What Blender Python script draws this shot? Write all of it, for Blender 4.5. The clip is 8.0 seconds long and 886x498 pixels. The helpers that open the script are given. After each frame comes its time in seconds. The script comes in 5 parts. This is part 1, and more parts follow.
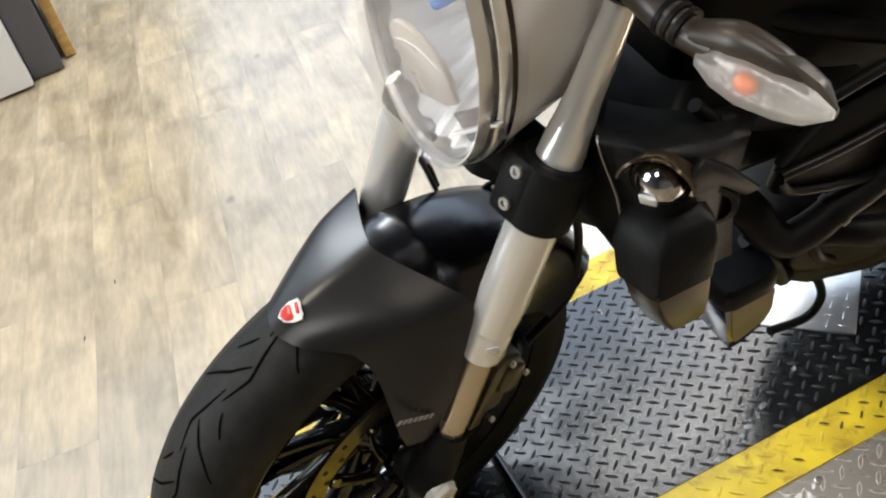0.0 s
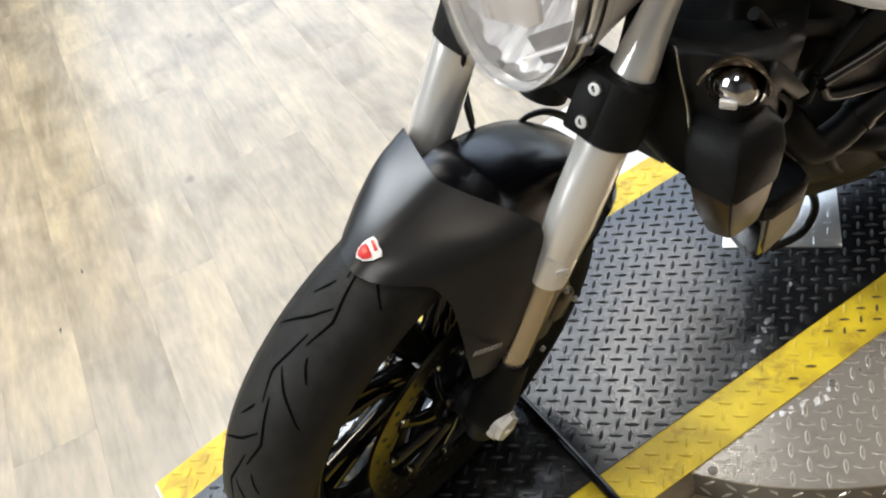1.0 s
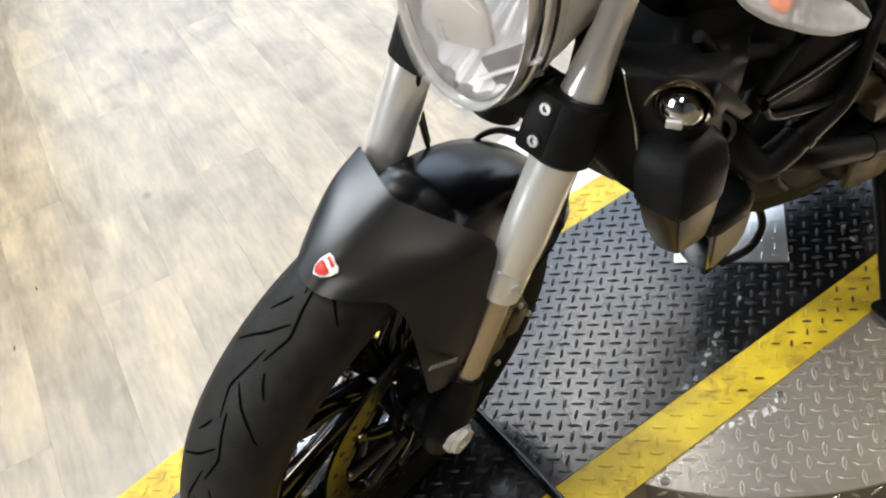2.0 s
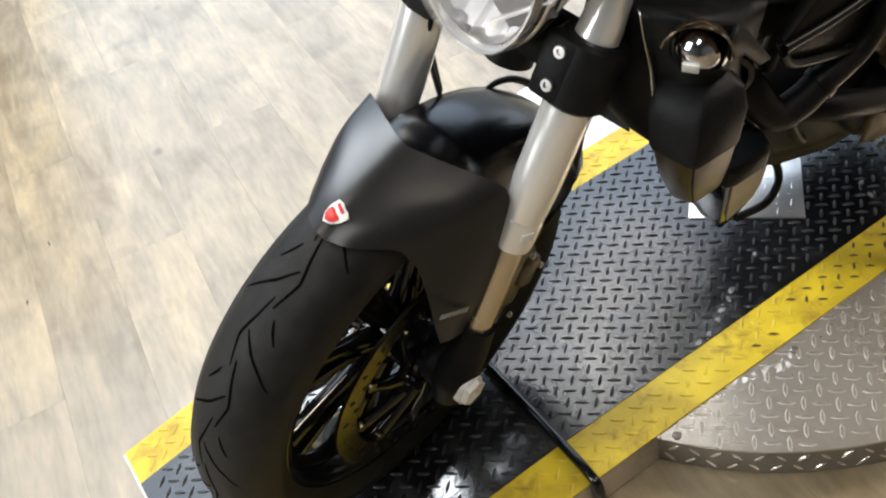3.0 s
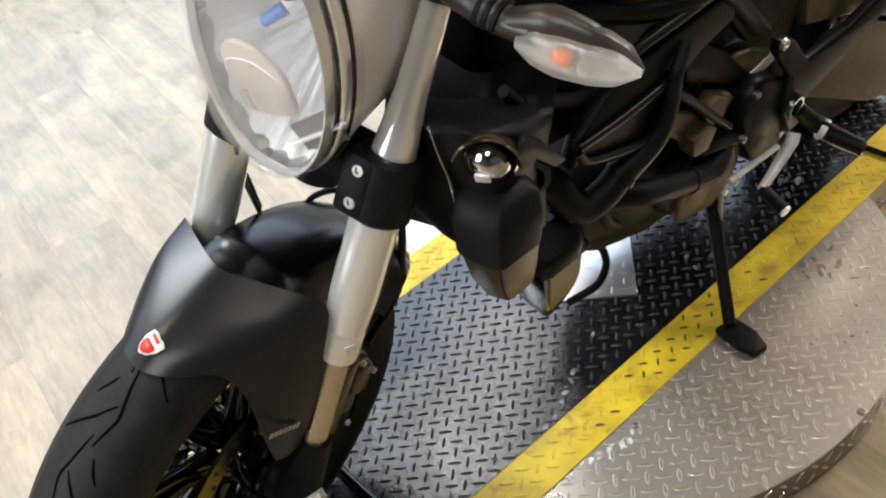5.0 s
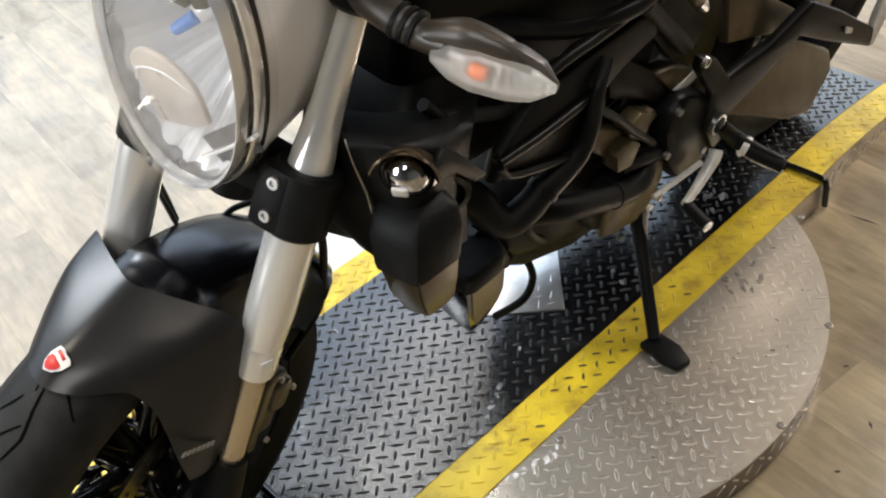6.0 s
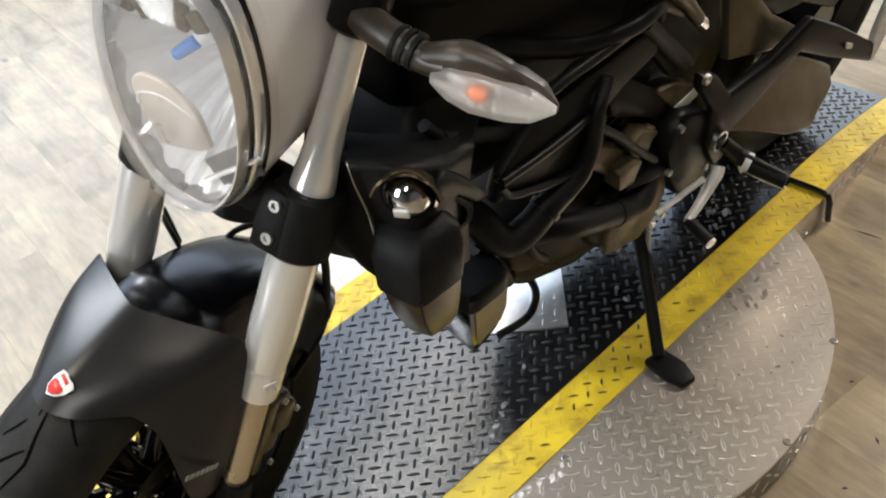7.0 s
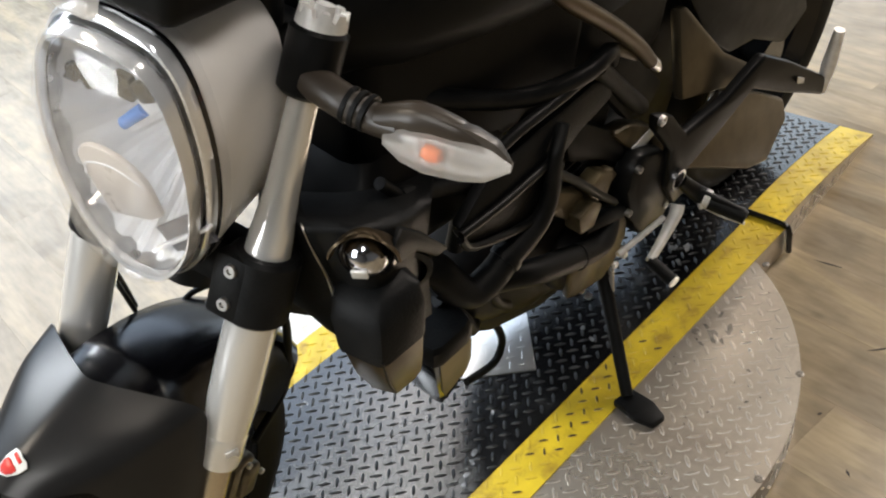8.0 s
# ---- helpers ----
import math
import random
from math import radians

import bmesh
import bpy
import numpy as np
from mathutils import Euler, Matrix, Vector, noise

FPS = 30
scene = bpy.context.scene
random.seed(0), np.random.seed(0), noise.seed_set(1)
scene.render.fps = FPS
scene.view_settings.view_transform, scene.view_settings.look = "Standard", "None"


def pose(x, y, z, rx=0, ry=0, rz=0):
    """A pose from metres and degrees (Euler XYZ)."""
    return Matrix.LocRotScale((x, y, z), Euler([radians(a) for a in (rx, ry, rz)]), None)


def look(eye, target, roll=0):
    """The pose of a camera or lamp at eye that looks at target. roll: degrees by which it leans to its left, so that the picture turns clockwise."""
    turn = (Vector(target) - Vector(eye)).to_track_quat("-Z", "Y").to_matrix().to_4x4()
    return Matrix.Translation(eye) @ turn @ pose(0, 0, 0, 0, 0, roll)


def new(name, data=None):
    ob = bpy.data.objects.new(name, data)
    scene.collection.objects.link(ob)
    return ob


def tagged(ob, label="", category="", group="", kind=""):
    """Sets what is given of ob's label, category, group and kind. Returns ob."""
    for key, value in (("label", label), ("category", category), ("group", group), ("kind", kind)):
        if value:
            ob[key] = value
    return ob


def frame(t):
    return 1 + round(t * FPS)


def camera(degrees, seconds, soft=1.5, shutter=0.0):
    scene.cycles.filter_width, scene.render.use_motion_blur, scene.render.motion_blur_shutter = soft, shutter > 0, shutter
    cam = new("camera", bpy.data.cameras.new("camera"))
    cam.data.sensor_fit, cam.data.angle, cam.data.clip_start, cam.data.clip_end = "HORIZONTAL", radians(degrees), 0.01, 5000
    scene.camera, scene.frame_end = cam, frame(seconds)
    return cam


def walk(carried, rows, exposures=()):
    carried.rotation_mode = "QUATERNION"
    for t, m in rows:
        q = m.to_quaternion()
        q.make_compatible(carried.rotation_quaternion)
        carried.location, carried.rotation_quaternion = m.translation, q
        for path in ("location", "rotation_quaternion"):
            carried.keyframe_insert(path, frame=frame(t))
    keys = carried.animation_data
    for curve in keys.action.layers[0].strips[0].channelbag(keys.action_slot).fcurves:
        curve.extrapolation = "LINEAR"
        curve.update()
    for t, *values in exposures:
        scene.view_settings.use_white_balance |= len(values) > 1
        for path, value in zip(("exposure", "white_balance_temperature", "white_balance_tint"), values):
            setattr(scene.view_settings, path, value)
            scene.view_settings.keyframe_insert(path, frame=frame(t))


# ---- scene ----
cam = camera(48.10, 8.0, soft=2.1)
PATH = [
    (0, (-0.0867, -0.9812, 1.2617), (0.3083, 0.5409, 0.0259), -15.63),
    (0.2, (-0.1181, -0.9633, 1.2638), (0.2485, 0.2987, 0.1854), -16.93),
    (0.3, (-0.1407, -0.9576, 1.2661), (0.2432, 0.2900, 0.1770), -16.56),
    (0.5, (-0.1998, -0.9568, 1.2674), (0.2498, 0.5065, -0.0197), -17.16),
    (0.7, (-0.2445, -0.9414, 1.2667), (0.1627, 0.2857, 0.1629), -17.56),
    (0.8, (-0.2540, -0.9372, 1.2717), (0.1776, 0.2869, 0.1738), -17.17),
    (1, (-0.2681, -0.9355, 1.2677), (0.2971, 0.4708, -0.0373), -15.89),
    (1.2, (-0.2807, -0.9349, 1.2683), (0.2443, 0.2565, 0.1750), -13.53),
    (1.3, (-0.2806, -0.9349, 1.2742), (0.2619, 0.2555, 0.1887), -13.65),
    (1.5, (-0.2677, -0.9418, 1.2817), (0.4298, 0.4411, 0.0163), -12.81),
    (1.7, (-0.2650, -0.9503, 1.2788), (0.3387, 0.2176, 0.2011), -12.70),
    (1.8, (-0.2630, -0.9505, 1.2818), (0.3356, 0.2190, 0.2031), -13.23),
    (2, (-0.2705, -0.9505, 1.2797), (0.3776, 0.4263, -0.0181), -13.90),
    (2.2, (-0.2775, -0.9510, 1.2655), (0.3368, 0.3954, -0.0800), -13.42),
    (3.3, (-0.2679, -0.9525, 1.2588), (0.3253, 0.4052, -0.0848), -15.30),
    (3.5, (-0.2592, -0.9468, 1.2635), (0.3650, 0.3921, -0.0847), -15.28),
    (3.7, (-0.2623, -0.9549, 1.2673), (0.2815, 0.1911, 0.1354), -14.61),
    (3.8, (-0.2609, -0.9532, 1.2701), (0.3048, 0.1881, 0.1443), -13.37),
    (4, (-0.2592, -0.9572, 1.2711), (0.4302, 0.3804, -0.0462), -13.50),
    (4.2, (-0.2476, -0.9607, 1.2764), (0.3665, 0.1743, 0.1697), -13.42),
    (4.3, (-0.2404, -0.9687, 1.2789), (0.4031, 0.1621, 0.1847), -13.19),
    (4.5, (-0.2246, -0.9703, 1.2778), (0.6047, 0.3270, 0.0013), -12.17),
    (4.7, (-0.2163, -0.9800, 1.2817), (0.6308, 0.3160, 0.0156), -12.61),
    (5.8, (-0.1957, -0.9990, 1.2754), (0.7299, 0.2402, 0.0074), -10.83),
    (6, (-0.1890, -0.9972, 1.2730), (0.7691, 0.2193, 0.0071), -9.73),
    (6.2, (-0.1900, -0.9976, 1.2736), (0.6208, 0.0437, 0.2020), -10.28),
    (6.3, (-0.1893, -0.9969, 1.2737), (0.6248, 0.0396, 0.2001), -9.69),
    (6.5, (-0.1882, -0.9958, 1.2709), (0.7756, 0.2098, -0.0010), -9.62),
    (6.7, (-0.1849, -0.9992, 1.2711), (0.6299, 0.0399, 0.2003), -10.46),
    (6.8, (-0.1839, -0.9964, 1.2693), (0.6297, 0.0351, 0.1904), -10.43),
    (7, (-0.1853, -0.9975, 1.2762), (0.7833, 0.2375, 0.0368), -10.34),
    (7.2, (-0.1758, -0.9951, 1.2814), (0.6621, 0.0446, 0.2293), -10.50),
    (7.3, (-0.1730, -0.9912, 1.2756), (0.6684, 0.0265, 0.2049), -10.36),
    (7.5, (-0.1688, -0.9912, 1.2697), (0.8356, 0.1875, 0.0043), -10.41),
    (7.7, (-0.1661, -0.9885, 1.2780), (0.6976, 0.0389, 0.2347), -10.89),
    (7.8, (-0.1659, -0.9904, 1.2811), (0.7056, 0.0490, 0.2564), -11.11),
    (8, (-0.1610, -0.9873, 1.2871), (0.8862, 0.2237, 0.0883), -10.81),
]
walk(cam, [(t, look(eye, target, roll)) for t, eye, target, roll in PATH])

# ---- room sizes and axes ----
DECK = 0.06                      # height of the display stand's top
MID = 0.73                       # middle of the turntable along the stand
RADIUS = 0.553                   # turntable
HALF = 0.29                      # half width of the runway, stripes included
STRIPE = 0.078
FRONT_SEAM, REAR_SEAM = 0.15, 1.32
FRONT_END, REAR_END = -0.39, 1.80
RAKE = radians(26)
BODY = Matrix.Translation((0, -0.0371, 0.0563)) @ Matrix.Rotation(radians(11), 4, "X")
STEER = Matrix.Translation((0, -0.0106, 0.30)) @ Matrix.Rotation(radians(14), 4, Vector((math.sin(RAKE), 0, math.cos(RAKE))))
# shift of the fork, yokes and headlight off the wheel's plane, fitted to the camera's views
FORK_FIT = Matrix.Translation((0.0195, -0.2394, 0.3384)) @ Matrix.Rotation(radians(1.84), 4, Vector((0.85, -1.53, -0.56))) @ Matrix.Translation((-0.0262, 0.2172, -0.3139))
FORK = BODY.inverted() @ FORK_FIT @ BODY @ STEER


# ---- world and light ----
world = bpy.data.worlds.new("room_air")
scene.world = world
world.use_nodes = True
world.node_tree.nodes["Background"].inputs[0].default_value = (0.9, 0.88, 0.84, 1)
world.node_tree.nodes["Background"].inputs[1].default_value = 0.03


def area_lamp(name, where, target, width, depth, watts, colour, spin=0):
    data = bpy.data.lights.new(name, "AREA")
    data.shape, data.size, data.size_y, data.energy, data.color = "RECTANGLE", width, depth, watts, colour
    ob = new(name, data)
    m = look(where, target)
    c = m.translation.copy()
    ob.matrix_world = Matrix.Translation(c) @ Matrix.Rotation(radians(spin), 4, "Z") @ Matrix.Translation(-c) @ m
    return ob


area_lamp("light_panel", (1.5, 1.87, 2.93), (1.5, 1.87, 0), 0.75, 0.42, 10.5, (1.0, 0.99, 0.97))
area_lamp("light_panel_far", (2.2, 2.25, 2.93), (2.2, 2.25, 0), 0.55, 0.5, 6.5, (1.0, 0.95, 0.91))
area_lamp("light_panel_front", (0.06, 2.12, 2.93), (0.06, 2.12, 0), 0.9, 0.95, 105, (0.88, 0.94, 1.0))
area_lamp("light_south_warm", (0.75, -1.2, 2.93), (0.75, -1.2, 0), 0.8, 0.4, 10, (1.0, 0.88, 0.76))
area_lamp("light_bank", (3.35, 5.9, 2.93), (3.35, 5.9, 0), 6.6, 7.4, 495, (0.645, 0.79, 1.0), -11)
area_lamp("light_bank_west", (-1.7, 3.1, 2.93), (-1.7, 3.1, 0), 2.7, 2.7, 84, (0.74, 0.86, 1.0))
# unseen fill, added to brighten the rear ramp, plate and right floor
area_lamp("light_row", (3.8, -0.75, 2.93), (3.8, -0.75, 0), 1.6, 0.8, 152, (1.0, 0.888, 0.79))
area_lamp("light_spot", (-0.75, 0.45, 2.93), (-0.75, 0.45, 0.0), 0.5, 0.4, 30, (1.0, 0.88, 0.72))
# unseen fill lamp, added to brighten the plate
area_lamp("light_south", (-1.2, -1.5, 2.93), (-1.2, -1.5, 0.0), 1.2, 0.6, 38, (1.0, 0.98, 0.95))
area_lamp("light_front", (-3.1, 0.6, 2.6), (0.0, 0.3, 0.6), 1.4, 4.5, 240, (0.95, 0.98, 1.0))
area_lamp("window_daylight", (6.42, 1.6, 1.55), (0.0, 1.6, 1.0), 4.0, 2.2, 20, (0.74, 0.88, 1.0))
scene.view_settings.exposure = 0.0


# ---- materials ----
def material(name, colour, rough=0.5, metal=0.0, second=None, scale=40.0, bump=0.0, coat=0.0, rough_vary=0.08, stretch=(1, 1, 1), spec=0.5, fine=300.0, stain=None):
    """A surface of two mottled tones with fine relief, uneven gloss and, if asked, stains (colour, scale, from, to, added roughness)."""
    mat = bpy.data.materials.new(name)
    mat.use_nodes = True
    nt = mat.node_tree
    bsdf = nt.nodes["Principled BSDF"]
    coord = nt.nodes.new("ShaderNodeTexCoord")
    mapping = nt.nodes.new("ShaderNodeMapping")
    mapping.inputs["Scale"].default_value = stretch
    nt.links.new(coord.outputs["Object"], mapping.inputs["Vector"])
    big = nt.nodes.new("ShaderNodeTexNoise")
    big.inputs["Scale"].default_value, big.inputs["Detail"].default_value = scale, 6
    nt.links.new(mapping.outputs[0], big.inputs["Vector"])
    ramp = nt.nodes.new("ShaderNodeValToRGB")
    second = second or tuple(c * 0.8 for c in colour)
    ramp.color_ramp.elements[0].position, ramp.color_ramp.elements[1].position = 0.35, 0.65
    ramp.color_ramp.elements[0].color, ramp.color_ramp.elements[1].color = (*colour, 1), (*second, 1)
    nt.links.new(big.outputs["Fac"], ramp.inputs["Fac"])
    nt.links.new(ramp.outputs["Color"], bsdf.inputs["Base Color"])
    small = nt.nodes.new("ShaderNodeTexNoise")
    small.inputs["Scale"].default_value, small.inputs["Detail"].default_value = fine, 4
    nt.links.new(mapping.outputs[0], small.inputs["Vector"])
    gloss = nt.nodes.new("ShaderNodeMapRange")
    gloss.inputs["To Min"].default_value, gloss.inputs["To Max"].default_value = max(0.02, rough - rough_vary), rough + rough_vary
    nt.links.new(big.outputs["Fac"], gloss.inputs["Value"])
    nt.links.new(gloss.outputs[0], bsdf.inputs["Roughness"])
    if stain:
        tint, size, low, high, dull = stain
        blot = nt.nodes.new("ShaderNodeTexNoise")
        blot.inputs["Scale"].default_value, blot.inputs["Detail"].default_value = size, 7
        blot.inputs["Roughness"].default_value, blot.inputs["Distortion"].default_value = 0.65, 0.4
        nt.links.new(mapping.outputs[0], blot.inputs["Vector"])
        share = nt.nodes.new("ShaderNodeMapRange")
        share.inputs["From Min"].default_value, share.inputs["From Max"].default_value = low, high
        nt.links.new(blot.outputs["Fac"], share.inputs["Value"])
        over = nt.nodes.new("ShaderNodeMix")
        over.data_type = "RGBA"
        nt.links.new(share.outputs[0], over.inputs["Factor"])
        nt.links.new(ramp.outputs["Color"], over.inputs[6])
        over.inputs[7].default_value = (*tint, 1)
        nt.links.new(over.outputs[2], bsdf.inputs["Base Color"])
        worn_gloss = nt.nodes.new("ShaderNodeMath")
        worn_gloss.operation = "MULTIPLY_ADD"
        nt.links.new(share.outputs[0], worn_gloss.inputs[0])
        worn_gloss.inputs[1].default_value = dull
        nt.links.new(gloss.outputs[0], worn_gloss.inputs[2])
        nt.links.new(worn_gloss.outputs[0], bsdf.inputs["Roughness"])
    bsdf.inputs["Metallic"].default_value = metal
    bsdf.inputs["Specular IOR Level"].default_value = spec
    bsdf.inputs["Coat Weight"].default_value = coat
    bsdf.inputs["Coat Roughness"].default_value = 0.05
    if bump:
        rise = nt.nodes.new("ShaderNodeBump")
        rise.inputs["Strength"].default_value, rise.inputs["Distance"].default_value = bump, 0.002
        nt.links.new(small.outputs["Fac"], rise.inputs["Height"])
        nt.links.new(rise.outputs["Normal"], bsdf.inputs["Normal"])
    return mat


def clear_material(name, body=0.0, tint=(1, 1, 1), rough=0.03):
    """Thin clear plastic: light passes straight on, the skin gleams, and body adds a milky share."""
    mat = bpy.data.materials.new(name)
    mat.use_nodes = True
    nt = mat.node_tree
    out = nt.nodes["Material Output"]
    nt.nodes.remove(nt.nodes["Principled BSDF"])
    clear, milk, skin = nt.nodes.new("ShaderNodeBsdfTransparent"), nt.nodes.new("ShaderNodeBsdfTranslucent"), nt.nodes.new("ShaderNodeBsdfGlossy")
    white = nt.nodes.new("ShaderNodeBsdfDiffuse")
    clear.inputs["Color"].default_value = milk.inputs["Color"].default_value = white.inputs["Color"].default_value = (*tint, 1)
    skin.inputs["Roughness"].default_value = rough
    both = nt.nodes.new("ShaderNodeMixShader")
    nt.links.new(milk.outputs[0], both.inputs[1])
    nt.links.new(white.outputs[0], both.inputs[2])
    first = nt.nodes.new("ShaderNodeMixShader")
    first.inputs[0].default_value = body
    nt.links.new(clear.outputs[0], first.inputs[1])
    nt.links.new(both.outputs[0], first.inputs[2])
    facing = nt.nodes.new("ShaderNodeLayerWeight")
    facing.inputs["Blend"].default_value = 0.3
    fresnel = nt.nodes.new("ShaderNodeMath")
    fresnel.operation = "MULTIPLY_ADD"
    nt.links.new(facing.outputs["Facing"], fresnel.inputs[0])
    fresnel.inputs[1].default_value, fresnel.inputs[2].default_value = 0.16, 0.02
    second = nt.nodes.new("ShaderNodeMixShader")
    nt.links.new(fresnel.outputs[0], second.inputs[0])
    nt.links.new(first.outputs[0], second.inputs[1])
    nt.links.new(skin.outputs[0], second.inputs[2])
    nt.links.new(second.outputs[0], out.inputs["Surface"])
    return mat


def wood_material(name, light, dark, grey):
    """Washed oak vinyl: long grain along x, streaks, knots, and a tone of its own for every plank."""
    mat = bpy.data.materials.new(name)
    mat.use_nodes = True
    nt = mat.node_tree
    bsdf = nt.nodes["Principled BSDF"]
    coord = nt.nodes.new("ShaderNodeTexCoord")
    info = nt.nodes.new("ShaderNodeObjectInfo")
    shift = nt.nodes.new("ShaderNodeVectorMath")
    shift.operation = "MULTIPLY_ADD"
    nt.links.new(info.outputs["Random"], shift.inputs[0])
    shift.inputs[1].default_value = (37.0, 11.0, 5.0)
    nt.links.new(coord.outputs["Object"], shift.inputs[2])
    mapping = nt.nodes.new("ShaderNodeMapping")
    mapping.inputs["Scale"].default_value = (1.3, 6.5, 1.0)
    nt.links.new(shift.outputs[0], mapping.inputs["Vector"])
    streak = nt.nodes.new("ShaderNodeTexNoise")
    streak.inputs["Scale"].default_value, streak.inputs["Detail"].default_value = 1.8, 8
    streak.inputs["Roughness"].default_value, streak.inputs["Distortion"].default_value = 0.55, 0.8
    nt.links.new(mapping.outputs[0], streak.inputs["Vector"])
    ramp = nt.nodes.new("ShaderNodeValToRGB")
    els = ramp.color_ramp.elements
    els[0].position, els[1].position = 0.30, 0.70
    els[0].color, els[1].color = (*dark, 1), (*light, 1)
    mid = els.new(0.5)
    mid.color = (*grey, 1)
    nt.links.new(streak.outputs["Fac"], ramp.inputs["Fac"])
    fine = nt.nodes.new("ShaderNodeTexNoise")
    fine.inputs["Scale"].default_value, fine.inputs["Detail"].default_value = 14.0, 6
    nt.links.new(mapping.outputs[0], fine.inputs["Vector"])
    tone = nt.nodes.new("ShaderNodeMapRange")
    tone.inputs["From Min"].default_value, tone.inputs["From Max"].default_value = 0.3, 0.7
    tone.inputs["To Min"].default_value, tone.inputs["To Max"].default_value = 0.88, 1.08
    nt.links.new(fine.outputs["Fac"], tone.inputs["Value"])
    own = nt.nodes.new("ShaderNodeMapRange")
    own.inputs["To Min"].default_value, own.inputs["To Max"].default_value = 0.95, 1.05
    nt.links.new(info.outputs["Random"], own.inputs["Value"])
    cloud = nt.nodes.new("ShaderNodeTexNoise")
    cloud.inputs["Scale"].default_value, cloud.inputs["Detail"].default_value = 5.5, 5
    cloud.inputs["Distortion"].default_value = 0.6
    nt.links.new(shift.outputs[0], cloud.inputs["Vector"])
    patch = nt.nodes.new("ShaderNodeMapRange")
    patch.inputs["From Min"].default_value, patch.inputs["From Max"].default_value = 0.32, 0.68
    patch.inputs["To Min"].default_value, patch.inputs["To Max"].default_value = 0.76, 1.13
    nt.links.new(cloud.outputs["Fac"], patch.inputs["Value"])
    soft_tone = nt.nodes.new("ShaderNodeMath")
    soft_tone.operation = "MULTIPLY"
    nt.links.new(tone.outputs[0], soft_tone.inputs[0])
    nt.links.new(patch.outputs[0], soft_tone.inputs[1])
    both = nt.nodes.new("ShaderNodeMath")
    both.operation = "MULTIPLY"
    nt.links.new(soft_tone.outputs[0], both.inputs[0])
    nt.links.new(own.outputs[0], both.inputs[1])
    knots = nt.nodes.new("ShaderNodeTexVoronoi")
    knots.inputs["Scale"].default_value = 2.2
    wide = nt.nodes.new("ShaderNodeMapping")
    wide.inputs["Scale"].default_value = (1.0, 1.6, 1.0)
    nt.links.new(shift.outputs[0], wide.inputs["Vector"])
    nt.links.new(wide.outputs[0], knots.inputs["Vector"])
    spot = nt.nodes.new("ShaderNodeMapRange")
    spot.inputs["From Min"].default_value, spot.inputs["From Max"].default_value = 0.012, 0.05
    spot.inputs["To Min"].default_value, spot.inputs["To Max"].default_value = 0.5, 1.0
    nt.links.new(knots.outputs["Distance"], spot.inputs["Value"])
    last = nt.nodes.new("ShaderNodeMath")
    last.operation = "MULTIPLY"
    nt.links.new(both.outputs[0], last.inputs[0])
    nt.links.new(spot.outputs[0], last.inputs[1])
    mix = nt.nodes.new("ShaderNodeVectorMath")
    mix.operation = "SCALE"
    nt.links.new(ramp.outputs["Color"], mix.inputs[0])
    nt.links.new(last.outputs[0], mix.inputs["Scale"])
    nt.links.new(mix.outputs[0], bsdf.inputs["Base Color"])
    gloss = nt.nodes.new("ShaderNodeMapRange")
    gloss.inputs["To Min"].default_value, gloss.inputs["To Max"].default_value = 0.17, 0.30
    bsdf.inputs["Specular IOR Level"].default_value = 0.70
    bsdf.inputs["Coat Weight"].default_value, bsdf.inputs["Coat Roughness"].default_value = 0.12, 0.22
    nt.links.new(fine.outputs["Fac"], gloss.inputs["Value"])
    nt.links.new(gloss.outputs[0], bsdf.inputs["Roughness"])
    bump = nt.nodes.new("ShaderNodeBump")
    bump.inputs["Strength"].default_value, bump.inputs["Distance"].default_value = 0.25, 0.001
    nt.links.new(fine.outputs["Fac"], bump.inputs["Height"])
    nt.links.new(bump.outputs["Normal"], bsdf.inputs["Normal"])
    return mat


WOOD = wood_material("washed_oak_vinyl", (0.395, 0.312, 0.188), (0.222, 0.170, 0.100), (0.298, 0.240, 0.158))
GREY_WALL = material("grey_wall_paint", (0.10, 0.099, 0.097), 0.6, second=(0.088, 0.087, 0.085), scale=3)
WALL = material("wall_paint", (0.62, 0.60, 0.56), 0.7, second=(0.56, 0.54, 0.5), scale=3)
CEILING = material("dark_ceiling_paint", (0.05, 0.05, 0.05), 0.8, scale=3)
RUBBER_MAT = material("black_tread_rubber", (0.004, 0.004, 0.005), 0.17, second=(0.009, 0.009, 0.009), scale=7, bump=0.16, rough_vary=0.10, fine=140, spec=0.9, stain=((0.055, 0.055, 0.054), 6.5, 0.53, 0.68, 0.07))
RUBBER_LUG = material("dull_lug_rubber", (0.006, 0.006, 0.006), 0.32, second=(0.012, 0.012, 0.012), scale=30, rough_vary=0.06, spec=0.4)
CRACK = material("dark_wood_crack", (0.03, 0.022, 0.014), 0.7, second=(0.02, 0.014, 0.01), scale=80)
SCUFF = material("pale_scuff", (0.32, 0.32, 0.32), 0.4, second=(0.08, 0.08, 0.08), scale=60)
GRIME = material("plate_grime", (0.13, 0.12, 0.10), 0.45, 0.3, second=(0.30, 0.27, 0.23), scale=70)
CHALK = material("chalky_scuff", (0.82, 0.82, 0.83), 0.5, 0.6, second=(0.62, 0.57, 0.49), scale=120)
TAPE_WEAR = material("rubbed_dark_tread", (0.05, 0.035, 0.01), 0.6, second=(0.09, 0.06, 0.015), scale=60)
ALUMINIUM = material("worn_tread_aluminium", (0.735, 0.675, 0.58), 0.29, 0.78, second=(0.55, 0.495, 0.41), scale=3.2, bump=0.12, rough_vary=0.09, fine=220, stain=((0.33, 0.285, 0.235), 4.5, 0.48, 0.70, 0.12))
